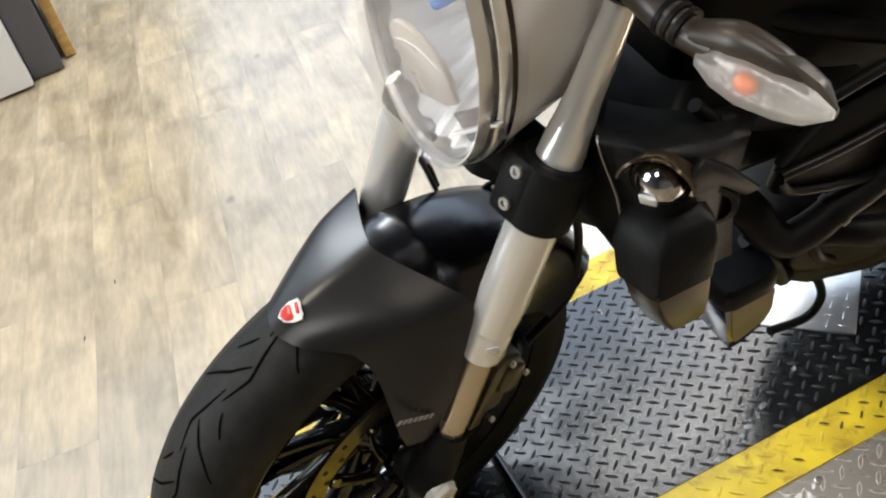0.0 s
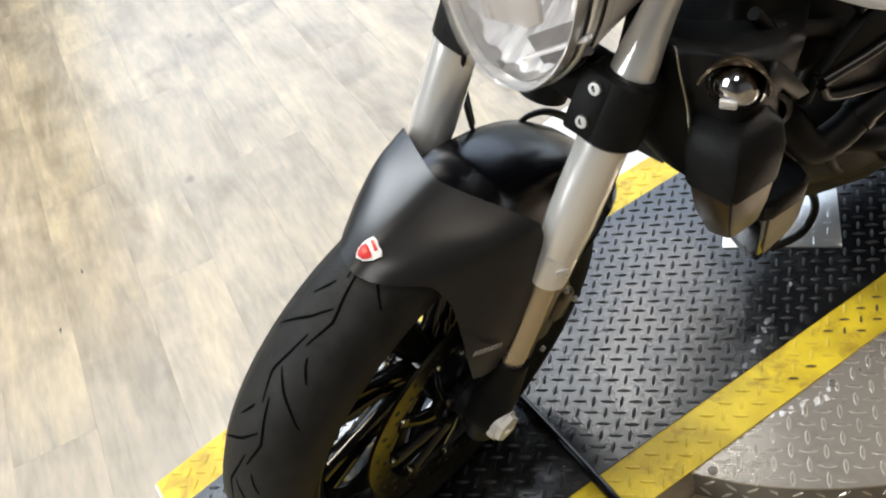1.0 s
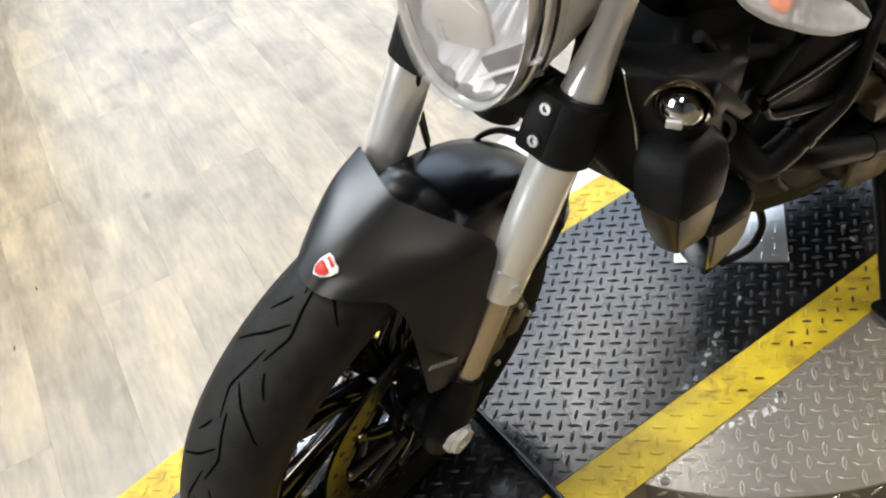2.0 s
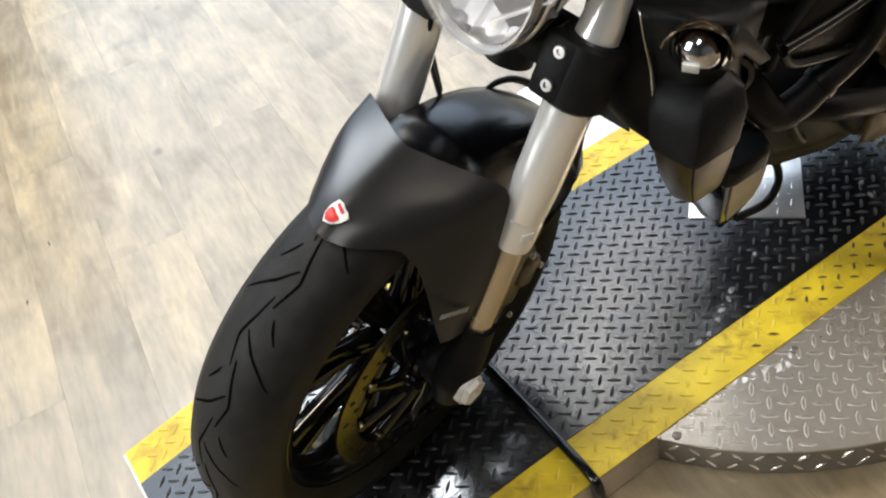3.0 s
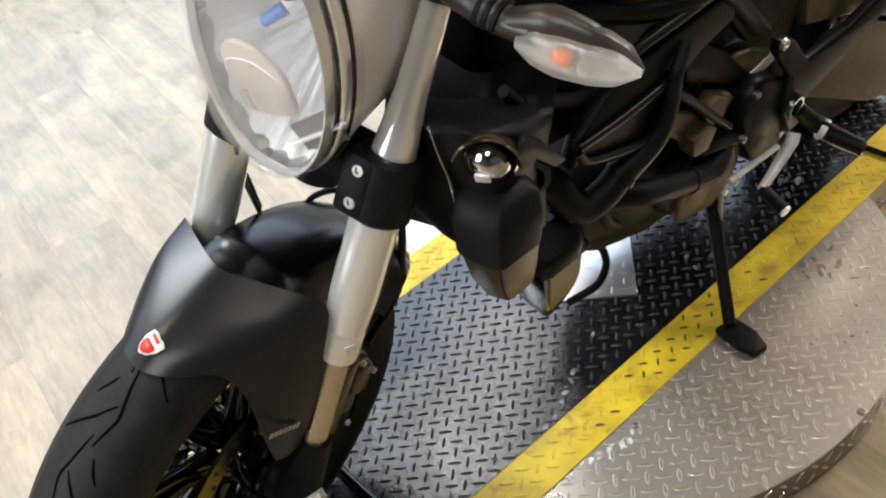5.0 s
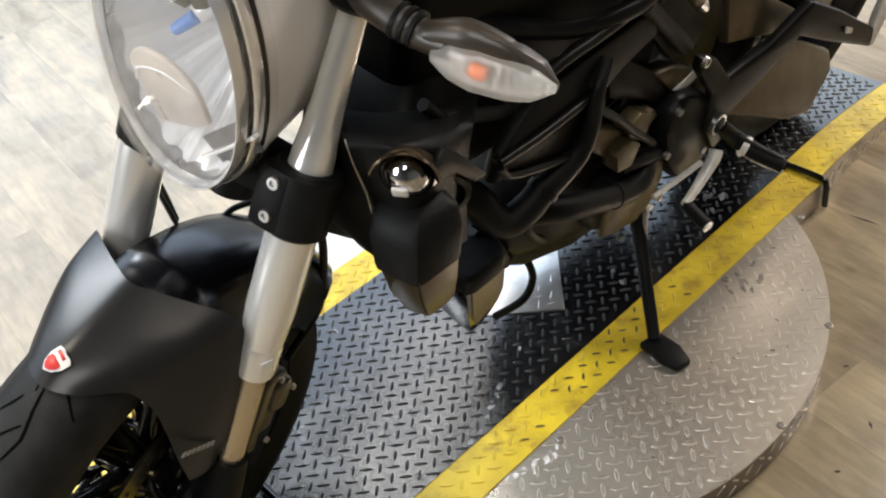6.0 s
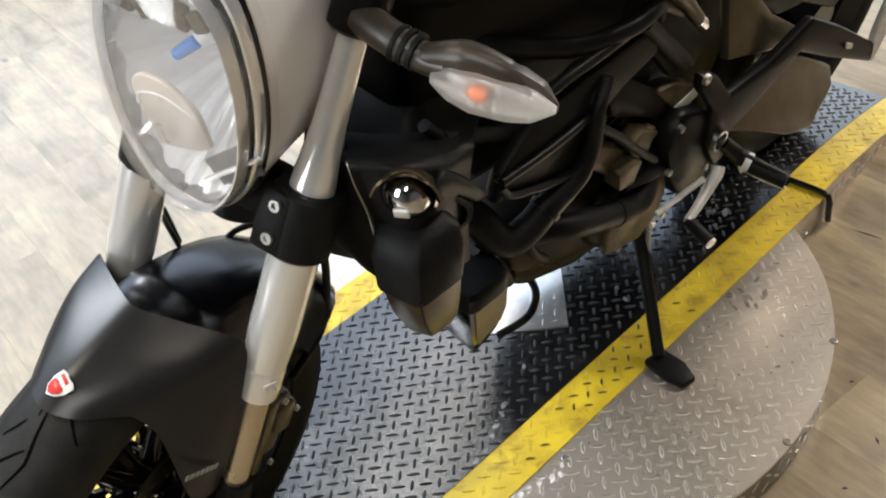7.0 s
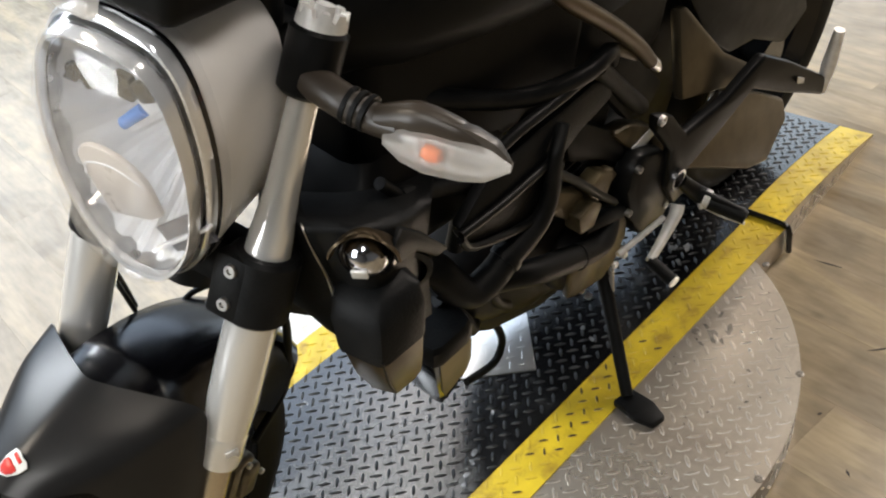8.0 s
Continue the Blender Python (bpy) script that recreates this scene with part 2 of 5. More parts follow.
# darker copy of the aluminium: the rim's dim reflections put into its colour
SHADED_ALUMINIUM = material("shaded_side_aluminium", (0.26, 0.235, 0.195), 0.4, 0.5, second=(0.19, 0.17, 0.14), scale=9, bump=0.12, fine=220)
BRIGHT_ALUMINIUM = material("bright_tread_aluminium", (0.82, 0.81, 0.79), 0.3, 0.9, second=(0.7, 0.69, 0.67), scale=14, bump=0.1, fine=220)
LUG_METAL = material("polished_lug_metal", (0.88, 0.83, 0.75), 0.27, 0.82, second=(0.68, 0.62, 0.53), scale=4, rough_vary=0.07)
# pale tone that paints glints along the lug edges
LUG_GLINT = material("painted_lug_glint", (0.90, 0.88, 0.84), 0.30, 0.35, second=(0.62, 0.57, 0.49), scale=5, rough_vary=0.06)
YELLOW = material("yellow_safety_tape", (0.71, 0.53, 0.024), 0.40, second=(0.47, 0.335, 0.014), scale=14, bump=0.2, rough_vary=0.1, stain=((0.26, 0.155, 0.012), 24, 0.52, 0.74, 0.1))
SATIN_FENDER = material("satin_graphite_paint", (0.0140, 0.0142, 0.0148), 0.29, second=(0.0172, 0.0172, 0.0175), scale=30, rough_vary=0.03, spec=0.26)
GUARD_BLACK = material("black_guard_plastic", (0.0015, 0.0015, 0.0022), 0.22, second=(0.002, 0.002, 0.0032), scale=14, rough_vary=0.05, spec=0.34)
GLOSS_BLACK = material("gloss_black_plastic", (0.003, 0.003, 0.0035), 0.12, second=(0.005, 0.005, 0.005), scale=30, rough_vary=0.04)
SATIN_BLACK = material("satin_black_metal", (0.0042, 0.0045, 0.0048), 0.38, second=(0.0066, 0.0068, 0.0070), scale=35, bump=0.08, rough_vary=0.08, spec=0.14)
DEEP_BLACK = material("matt_black_panel", (0.0024, 0.0026, 0.0027), 0.5, second=(0.0034, 0.0035, 0.0036), scale=40, spec=0.13)
DULL_BLACK = material("dull_black_plastic", (0.0046, 0.0049, 0.0051), 0.48, second=(0.0075, 0.0078, 0.0080), scale=50, bump=0.25, spec=0.13)
TYRE_RUBBER = material("tyre_rubber", (0.0085, 0.0087, 0.0080), 0.56, second=(0.0180, 0.0176, 0.0162), scale=34, bump=0.35, rough_vary=0.12, spec=0.18, fine=420)
GROOVE_SHADE = material("painted_groove_black", (0.002, 0.002, 0.002), 0.95, spec=0.05)
SILVER = material("anodised_silver", (0.88, 0.87, 0.85), 0.21, 0.64, second=(0.80, 0.79, 0.765), scale=12, stretch=(1, 1, 0.1), rough_vary=0.05)
CHAMPAGNE = material("champagne_fork_tube", (0.58, 0.50, 0.38), 0.26, 0.9, second=(0.52, 0.45, 0.35), scale=12, rough_vary=0.04)
BEZEL = material("bright_bezel_metal", (0.88, 0.89, 0.91), 0.12, 0.62, second=(0.78, 0.79, 0.81), scale=60, rough_vary=0.05)
BOWL = material("reflector_bowl_silver", (0.92, 0.93, 0.95), 0.13, 0.06, second=(0.85, 0.86, 0.89), scale=90, rough_vary=0.06)
REFLECTOR = material("reflector_silver", (0.94, 0.95, 0.97), 0.16, 0.05, second=(0.8, 0.8, 0.82), scale=60, rough_vary=0.08)
CHROME = material("chrome", (0.86, 0.86, 0.88), 0.13, 1.0, rough_vary=0.03)
# chrome darkened to stand in for the horn's dark reflections
HORN_CHROME = material("dimmed_horn_chrome", (0.60, 0.60, 0.63), 0.12, 1.0, second=(0.42, 0.42, 0.45), scale=40, rough_vary=0.05)
SCREW_STEEL = material("dull_screw_steel", (0.30, 0.275, 0.24), 0.42, 0.8, scale=60)
STEEL = material("bare_steel", (0.55, 0.54, 0.52), 0.3, 1.0, scale=60)
BUCKET = material("pale_grey_shell_paint", (0.80, 0.79, 0.78), 0.36, second=(0.75, 0.74, 0.73), scale=20)
SHADE_BEIGE = material("beige_bulb_shade", (0.60, 0.55, 0.51), 0.3, second=(0.54, 0.495, 0.455), scale=30)
ENGINE = material("dark_cast_engine", (0.006, 0.0056, 0.0052), 0.45, second=(0.010, 0.009, 0.008), scale=30, bump=0.2, spec=0.22)
TAN_METAL = material("tan_cast_metal", (0.125, 0.098, 0.053), 0.42, 0.4, second=(0.050, 0.039, 0.022), scale=25, bump=0.15, spec=0.3)
ZINC = material("zinc_nut", (0.84, 0.83, 0.80), 0.35, 0.25, scale=60)
DISC_STEEL = material("dark_disc_steel", (0.20, 0.18, 0.12), 0.20, 1.0, second=(0.11, 0.10, 0.07), scale=40)
BRONZE = material("caliper_paint", (0.085, 0.070, 0.045), 0.36, 0.6, second=(0.16, 0.14, 0.10), scale=60)
# the brown tint stands in for the floor mirrored in the metal
GUNMETAL_FLOOR_SHEEN = material("gunmetal_floor_sheen", (0.120, 0.100, 0.067), 0.32, 0.75, second=(0.090, 0.074, 0.049), scale=30, rough_vary=0.05)
# bronze that also stands in for the floor mirrored in black facets
BRONZE_AND_SHEEN = material("bronze_and_floor_sheen", (0.085, 0.060, 0.032), 0.36, 0.7, second=(0.06, 0.043, 0.023), scale=14, rough_vary=0.05)
CLEAR = clear_material("clear_lens", 0.03)
WARM_BLACK = material("warm_dark_plastic", (0.026, 0.020, 0.014), 0.38, second=(0.036, 0.027, 0.019), scale=40)
FROST = clear_material("faceted_clear_lens", 0.32, (0.95, 0.93, 0.9), 0.15)
AMBER = material("amber_bulb", (0.85, 0.19, 0.03), 0.25, scale=80)
BLUE = material("blue_bulb_tip", (0.1, 0.27, 0.7), 0.25)
RED = material("badge_red", (0.62, 0.025, 0.02), 0.3)
WHITE = material("badge_white", (0.8, 0.8, 0.78), 0.35)
INK = material("letter_grey", (0.35, 0.35, 0.35), 0.5)
SLATE = material("slate_grey_laminate", (0.075, 0.075, 0.09), 0.5, second=(0.085, 0.085, 0.1), scale=8)
WHITE_BOARD = material("white_laminate", (0.72, 0.73, 0.75), 0.4, second=(0.69, 0.7, 0.72), scale=8)
PINE = material("raw_pine", (0.55, 0.36, 0.12), 0.5, second=(0.42, 0.25, 0.07), scale=10, stretch=(1, 8, 8))

DAYLIGHT = bpy.data.materials.new("daylight_outside")
DAYLIGHT.use_nodes = True
DAYLIGHT.node_tree.nodes["Principled BSDF"].inputs["Base Color"].default_value = (0.5, 0.55, 0.6, 1)
DAYLIGHT.node_tree.nodes["Principled BSDF"].inputs["Emission Color"].default_value = (0.8, 0.9, 1.0, 1)
DAYLIGHT.node_tree.nodes["Principled BSDF"].inputs["Emission Strength"].default_value = 0.9


# ---- shape helpers: each gives (points, faces) ----
def curve_points(points, steps=8):
    """A smooth line through the points (Catmull-Rom)."""
    p = [Vector(q) for q in points]
    if len(p) < 3:
        return [p[0].lerp(p[-1], i / steps) for i in range(steps + 1)]
    p = [p[0] * 2 - p[1]] + p + [p[-1] * 2 - p[-2]]
    out = []
    for i in range(1, len(p) - 2):
        for k in range(steps):
            t = k / steps
            a, b, c, d = p[i - 1], p[i], p[i + 1], p[i + 2]
            out.append(0.5 * (2 * b + (c - a) * t + (2 * a - 5 * b + 4 * c - d) * t * t + (3 * b - a - 3 * c + d) * t ** 3))
    return out + [p[-2]]


def rings_mesh(rings, closed=True, caps=True):
    """Skin over rings of equal count."""
    n = len(rings[0])
    points = [tuple(q) for ring in rings for q in ring]
    faces = []
    for i in range(len(rings) - 1):
        for k in range(n if closed else n - 1):
            a, b = i * n + k, i * n + (k + 1) % n
            faces.append((a, b, b + n, a + n))
    if caps and closed:
        faces.append(tuple(range(n - 1, -1, -1)))
        faces.append(tuple((len(rings) - 1) * n + k for k in range(n)))
    return points, faces


def tube(points, radius, segs=14, steps=8, straight=False, flat=1.0):
    """A round bar along the points; radius is a number or one for each point."""
    path = [Vector(q) for q in points] if straight else curve_points(points, steps)
    radii = radius if isinstance(radius, (list, tuple)) else [radius] * len(points)
    count = len(path) - 1
    rings, last = [], None
    for i, q in enumerate(path):
        ahead = (path[min(i + 1, count)] - path[max(i - 1, 0)]).normalized()
        side = last - ahead * last.dot(ahead) if last is not None else ahead.orthogonal()
        side.normalize()
        last = side
        up = ahead.cross(side)
        f = i / count * (len(radii) - 1)
        k = min(int(f), len(radii) - 2) if len(radii) > 1 else 0
        r = radii[k] + (radii[k + 1] - radii[k]) * (f - k) if len(radii) > 1 else radii[0]
        rings.append([q + (side * math.cos(a) + up * math.sin(a) * flat) * r for a in (2 * math.pi * j / segs for j in range(segs))])
    return rings_mesh(rings)


def lathe(profile, segs=48, axis="Y", closed_profile=False):
    """Turn (radius, along) pairs round an axis through the origin."""
    rings = []
    for j in range(segs):
        a = 2 * math.pi * j / segs
        c, s = math.cos(a), math.sin(a)
        rings.append([(r * c, h, r * s) if axis == "Y" else (h, r * c, r * s) if axis == "X" else (r * c, r * s, h) for r, h in profile])
    rings.append(rings[0])
    n = len(profile)
    points = [q for ring in rings[:-1] for q in ring]
    faces = []
    for j in range(segs):
        for k in range(n if closed_profile else n - 1):
            a, b = j * n + k, j * n + (k + 1) % n
            c, d = ((j + 1) % segs) * n + (k + 1) % n, ((j + 1) % segs) * n + k
            faces.append((a, b, c, d))
    return points, faces


def rounded_box(size, bevel=0.004, segments=2):
    bm = bmesh.new()
    bmesh.ops.create_cube(bm, size=1, matrix=Matrix.Diagonal((*size, 1)))
    bmesh.ops.bevel(bm, geom=bm.edges[:], offset=bevel, segments=segments, affect="EDGES", profile=0.5)
    bm.verts.index_update()
    shape = [tuple(v.co) for v in bm.verts], [tuple(v.index for v in f.verts) for f in bm.faces]
    bm.free()
    return shape


def slab(outline, thickness, plane="XZ", at=0.0, bevel=0.003):
    """A plate of the given outline (pairs), thickness along the third axis, with eased edges."""
    bm = bmesh.new()
    put = (lambda u, v, w: (u, w, v)) if plane == "XZ" else (lambda u, v, w: (u, v, w)) if plane == "XY" else (lambda u, v, w: (w, u, v))
    low = [bm.verts.new(put(u, v, at - thickness / 2)) for u, v in outline]
    high = [bm.verts.new(put(u, v, at + thickness / 2)) for u, v in outline]
    bm.faces.new(low[::-1])
    bm.faces.new(high)
    n = len(outline)
    for i in range(n):
        bm.faces.new((low[i], low[(i + 1) % n], high[(i + 1) % n], high[i]))
    bmesh.ops.recalc_face_normals(bm, faces=bm.faces[:])
    if bevel:
        bmesh.ops.bevel(bm, geom=bm.edges[:], offset=bevel, segments=2, affect="EDGES", profile=0.5)
    bm.verts.index_update()
    shape = [tuple(v.co) for v in bm.verts], [tuple(v.index for v in f.verts) for f in bm.faces]
    bm.free()
    return shape


def moved(shape, m):
    return [tuple(m @ Vector(q)) for q in shape[0]], shape[1]


def joined(*shapes):
    points, faces = [], []
    for p, f in shapes:
        base = len(points)
        points += p
        faces += [tuple(i + base for i in face) for face in f]
    return points, faces


def thicken(points, faces, depth):
    """Give a sheet thickness against its normals."""
    me = bpy.data.meshes.new("sheet")
    me.from_pydata([tuple(q) for q in points], [], faces)
    bm = bmesh.new()
    bm.from_mesh(me)
    bpy.data.meshes.remove(me)
    bmesh.ops.remove_doubles(bm, verts=bm.verts[:], dist=1e-5)
    bmesh.ops.recalc_face_normals(bm, faces=bm.faces[:])
    bmesh.ops.solidify(bm, geom=bm.faces[:], thickness=depth)
    bm.verts.index_update()
    shape = [tuple(v.co) for v in bm.verts], [tuple(v.index for v in f.verts) for f in bm.faces]
    bm.free()
    return shape


def mesh_of(name, shape, mat, smooth=True, angle=40):
    me = bpy.data.meshes.new(name)
    me.from_pydata([tuple(q) for q in shape[0]], [], shape[1])
    bm = bmesh.new()
    bm.from_mesh(me)
    bmesh.ops.recalc_face_normals(bm, faces=bm.faces[:])
    for f in bm.faces:
        f.smooth = smooth
    if smooth:
        for e in bm.edges:
            if len(e.link_faces) == 2 and e.calc_face_angle(0) > radians(angle):
                e.smooth = False
    bm.to_mesh(me)
    bm.free()
    me.materials.append(mat)
    return me


def part(name, shape, mat, parent, label="", m=None, smooth=True, angle=40):
    """One mesh object under a thing or a part."""
    ob = new(name, mesh_of(name, shape, mat, smooth, angle))
    ob.parent = parent
    if m is not None:
        ob.matrix_local = m
    return tagged(ob, label) if label else ob


def thing(name, label, category, m=Matrix(), group="", kind=""):
    ob = new(name)
    ob.empty_display_size = 0.1
    ob.matrix_world = m
    return tagged(ob, label, category, group, kind)


def solid(name, shape, mat, label, category="", kind="", m=None, smooth=False):
    ob = new(name, mesh_of(name, shape, mat, smooth))
    if m is not None:
        ob.matrix_world = m
    return tagged(ob, label, category, "", kind)


def turn(axis, degrees, where=(0, 0, 0)):
    return Matrix.Translation(where) @ Matrix.Rotation(radians(degrees), 4, axis)


# ---- the room ----
def box_shape(x0, x1, y0, y1, z0, z1):
    p = [(x, y, z) for x in (x0, x1) for y in (y0, y1) for z in (z0, z1)]
    return p, [(0, 1, 3, 2), (4, 6, 7, 5), (0, 4, 5, 1), (2, 3, 7, 6), (0, 2, 6, 4), (1, 5, 7, 3)]


ROOM = (-4.0, 6.5, -4.0, 10.5)
floor = solid("floor", box_shape(ROOM[0], ROOM[1], ROOM[2], ROOM[3], -0.12, -0.006), WOOD, "washed oak vinyl plank floor of a showroom", "floor", "structure")
solid("ceiling", box_shape(ROOM[0], ROOM[1], ROOM[2], ROOM[3], 3.0, 3.12), CEILING, "plain dark painted showroom ceiling", "ceiling", "structure")
solid("wall_north", box_shape(ROOM[0], ROOM[1], ROOM[3], ROOM[3] + 0.15, -0.12, 3.12), WALL, "plain pale painted wall", "wall", "structure")
solid("wall_south", box_shape(ROOM[0], ROOM[1], ROOM[2] - 0.15, ROOM[2], -0.12, 3.12), GREY_WALL, "plain grey painted wall", "wall", "structure")
solid("wall_west", box_shape(ROOM[0] - 0.15, ROOM[0], ROOM[2] - 0.15, ROOM[3] + 0.15, -0.12, 3.12), GREY_WALL, "plain grey painted wall", "wall", "structure")
east = thing("wall_east", "plain pale painted wall with a wide window", "wall", kind="structure")
X0, X1 = ROOM[1], ROOM[1] + 0.15
for y0, y1, z0, z1 in ((ROOM[2] - 0.15, -0.5, -0.12, 3.12), (3.7, ROOM[3] + 0.15, -0.12, 3.12), (-0.5, 3.7, -0.12, 0.4), (-0.5, 3.7, 2.7, 3.12)):
    part("wall_piece", box_shape(X0, X1, y0, y1, z0, z1), WALL, east, smooth=False)
solid("backdrop", box_shape(X1 + 0.3, X1 + 0.32, -1.5, 4.7, -0.5, 3.5), DAYLIGHT, "pale overcast daylight outside the window", "backdrop", "structure")

# ---- the display stand: turntable plate with a treaded runway and two ramps ----
stand = thing("display_stand", "round aluminium turntable stand with black treaded runway and yellow edges", "display stand")


def deck(x):
    """Height of the runway along the stand."""
    if x < FRONT_SEAM:
        return DECK * max(0.0, 1 - ((FRONT_SEAM - x) / (FRONT_SEAM - FRONT_END)) ** 1.7)
    if x > REAR_SEAM:
        return DECK * max(0.0, 1 - ((x - REAR_SEAM) / (REAR_END - REAR_SEAM)) ** 1.7)
    return DECK


def drift(x):
    """Sideways shift of the rear ramp, fitted to how it looks from the camera."""
    return 0.012 + 0.05 * (x - REAR_SEAM) if x > REAR_SEAM else 0.0


def runway_strip(x0, x1, y0, y1, lift, base=None, step=0.02):
    """A strip of the runway's top with thickness, following the ramps."""
    n = max(1, round((x1 - x0) / step))
    rings = []
    for i in range(n + 1):
        x = x0 + (x1 - x0) * i / n
        top = deck(x) + lift
        low = top - 0.003 if base is None else base
        d = drift(x)
        rings.append([(x, y0 + d, low), (x, y1 + d, low), (x, y1 + d, max(top, low + 0.0005)), (x, y0 + d, max(top, low + 0.0005))])
    return rings_mesh(rings)


part("turntable_plate", lathe([(0.0, DECK - 0.004), (RADIUS - 0.001, DECK - 0.004), (RADIUS, DECK - 0.003), (RADIUS, DECK - 0.0008), (RADIUS - 0.0008, DECK), (0.0, DECK)], 160, "Z"), ALUMINIUM, stand, "round aluminium tread plate", Matrix.Translation((MID, 0, 0)), angle=30)
part("turntable_rim", lathe([(RADIUS - 0.02, 0.004), (RADIUS - 0.004, 0.004), (RADIUS - 0.003, 0.006), (RADIUS - 0.003, DECK - 0.0042), (RADIUS - 0.02, DECK - 0.0042)], 160, "Z"), SHADED_ALUMINIUM, stand, "low tread-plate rim of the turntable", Matrix.Translation((MID, 0, 0)), angle=30)
for nm, a, b in (("front_ramp", FRONT_END, FRONT_SEAM), ("rear_ramp", REAR_SEAM, REAR_END)):
    part(nm, runway_strip(a, b, -HALF, HALF, 0.0, 0.0), ALUMINIUM, stand, "aluminium ramp that curves down to the floor", angle=30)
part("runway_base", runway_strip(FRONT_SEAM + 0.003, REAR_SEAM - 0.003, -HALF, HALF, 0.0005, 0.004), ALUMINIUM, stand, angle=30)
INNER = HALF - STRIPE
for a, b in ((FRONT_END + 0.004, FRONT_SEAM - 0.002), (FRONT_SEAM + 0.002, REAR_SEAM - 0.002), (REAR_SEAM + 0.002, REAR_END - 0.004)):
    part("tread_mat", runway_strip(a, b, -INNER, INNER, 0.0035), RUBBER_MAT, stand, "black rubber mat with raised diamond tread", angle=30)
    for s in (-1, 1):
        part("edge_stripe", runway_strip(a, b, min(s * (INNER + 0.0005), s * HALF), max(s * (INNER + 0.0005), s * HALF), 0.0025), YELLOW, stand, "scuffed yellow safety tape over tread plate", angle=30)


def lug_field(sites, length, width, height, crown=0.0, flanks=True, tops=True):
    """Raised lens-shaped lugs: sites are (point, along, across, up); crown widens the flat top."""
    points, faces = [], []
    for c, u, v, w in sites:
        base = len(points)
        l, b = length / 2, width / 2
        for a, s, h in ((-1, 0, 0), (-0.45, -0.85, 0), (0.45, -0.85, 0), (1, 0, 0), (0.45, 0.85, 0), (-0.45, 0.85, 0), (-0.66 - 0.16 * crown, 0, 1), (-0.2 - 0.14 * crown, -0.4 - 0.2 * crown, 1), (0.2 + 0.14 * crown, -0.4 - 0.2 * crown, 1), (0.66 + 0.16 * crown, 0, 1), (0.2 + 0.14 * crown, 0.4 + 0.2 * crown, 1), (-0.2 - 0.14 * crown, 0.4 + 0.2 * crown, 1)):
            points.append(tuple(c + u * (a * l) + v * (s * b) + w * (h * height)))
        for i in range(6 if flanks else 0):
            j = (i + 1) % 6
            faces.append(tuple(base + k for k in (i, j, 6 + j, 6 + i)))
        if tops:
            faces.append(tuple(base + k for k in (6, 7, 8, 9, 10, 11)))
    return points, faces


E1, E2, UP = Vector((0.734, -0.679, 0)).normalized(), Vector((0.748, 0.663, 0)).normalized(), Vector((0, 0, 1))


def tread_sites(spacing, keep, height_at, origin=(0.3627, 0.0649), e1=E1, e2=E2):
    sites = []
    span = int(2.6 / spacing)
    for i in range(-span, span):
        for j in range(-span, span):
            p = Vector((*origin, 0)) + e1 * (i * spacing) + e2 * (j * spacing)
            if keep(p.x, p.y - drift(p.x)):
                p.z = height_at(p.x)
                tilt = (height_at(p.x + 0.004) - height_at(p.x - 0.004)) / 0.008
                u, v = (e1, e2) if (i + j) % 2 else (e2, e1)
                u = Vector((u.x, u.y, u.x * tilt)).normalized()
                v = Vector((v.x, v.y, v.x * tilt)).normalized()
                sites.append((p, u, v, Vector((-tilt, 0, 1)).normalized()))
    return sites


D1, D2 = Vector((1, -1, 0)).normalized(), Vector((1, 1, 0)).normalized()


def on_tile(x, y):
    q = Vector((x - 0.74, y + 0.128, 0))
    u, v = q.dot(D1), q.dot(D2)
    return -0.195 < u < 0.005 and -0.005 < v < 0.195


def clear_of_seams(x):
    return min(abs(x - FRONT_SEAM), abs(x - REAR_SEAM)) > 0.012


tagged(part("mat_tread", lug_field(tread_sites(0.02108, lambda x, y: FRONT_END + 0.03 < x < REAR_END - 0.03 and abs(y) < INNER - 0.006 and not on_tile(x, y) and clear_of_seams(x), lambda x: deck(x) + 0.003), 0.0250, 0.0068, 0.0027), RUBBER_LUG, stand, angle=80), "raised black rubber lugs", kind="stuff")
tagged(part("stripe_tread", lug_field(tread_sites(0.0235, lambda x, y: FRONT_END + 0.03 < x < REAR_END - 0.03 and INNER + 0.008 < abs(y) < HALF - 0.008 and clear_of_seams(x), lambda x: deck(x) + 0.0022), 0.025, 0.0068, 0.0023), YELLOW, stand, angle=80), "lugs under the yellow tape", kind="stuff")
plate_sites = tread_sites(0.02325, lambda x, y: math.hypot(x - MID, y) < RADIUS - 0.010 and abs(y) > HALF + 0.006, lambda x: DECK - 0.0002, (0.912, -0.339), Matrix.Rotation(radians(-43.6), 3, "Z") @ Vector((1, 0, 0)), Matrix.Rotation(radians(46.4), 3, "Z") @ Vector((1, 0, 0)))
tagged(part("plate_tread", lug_field(plate_sites, 0.0275, 0.0076, 0.0014, 0.75, flanks=False), ALUMINIUM, stand, smooth=False), "raised lugs of the plate", kind="stuff")
tagged(part("plate_tread_edges", lug_field(plate_sites, 0.0275, 0.0076, 0.0014, 0.75, tops=False), LUG_GLINT, stand, smooth=False), "lug edges coloured bright for their glints", kind="stuff")
rim_sites = []
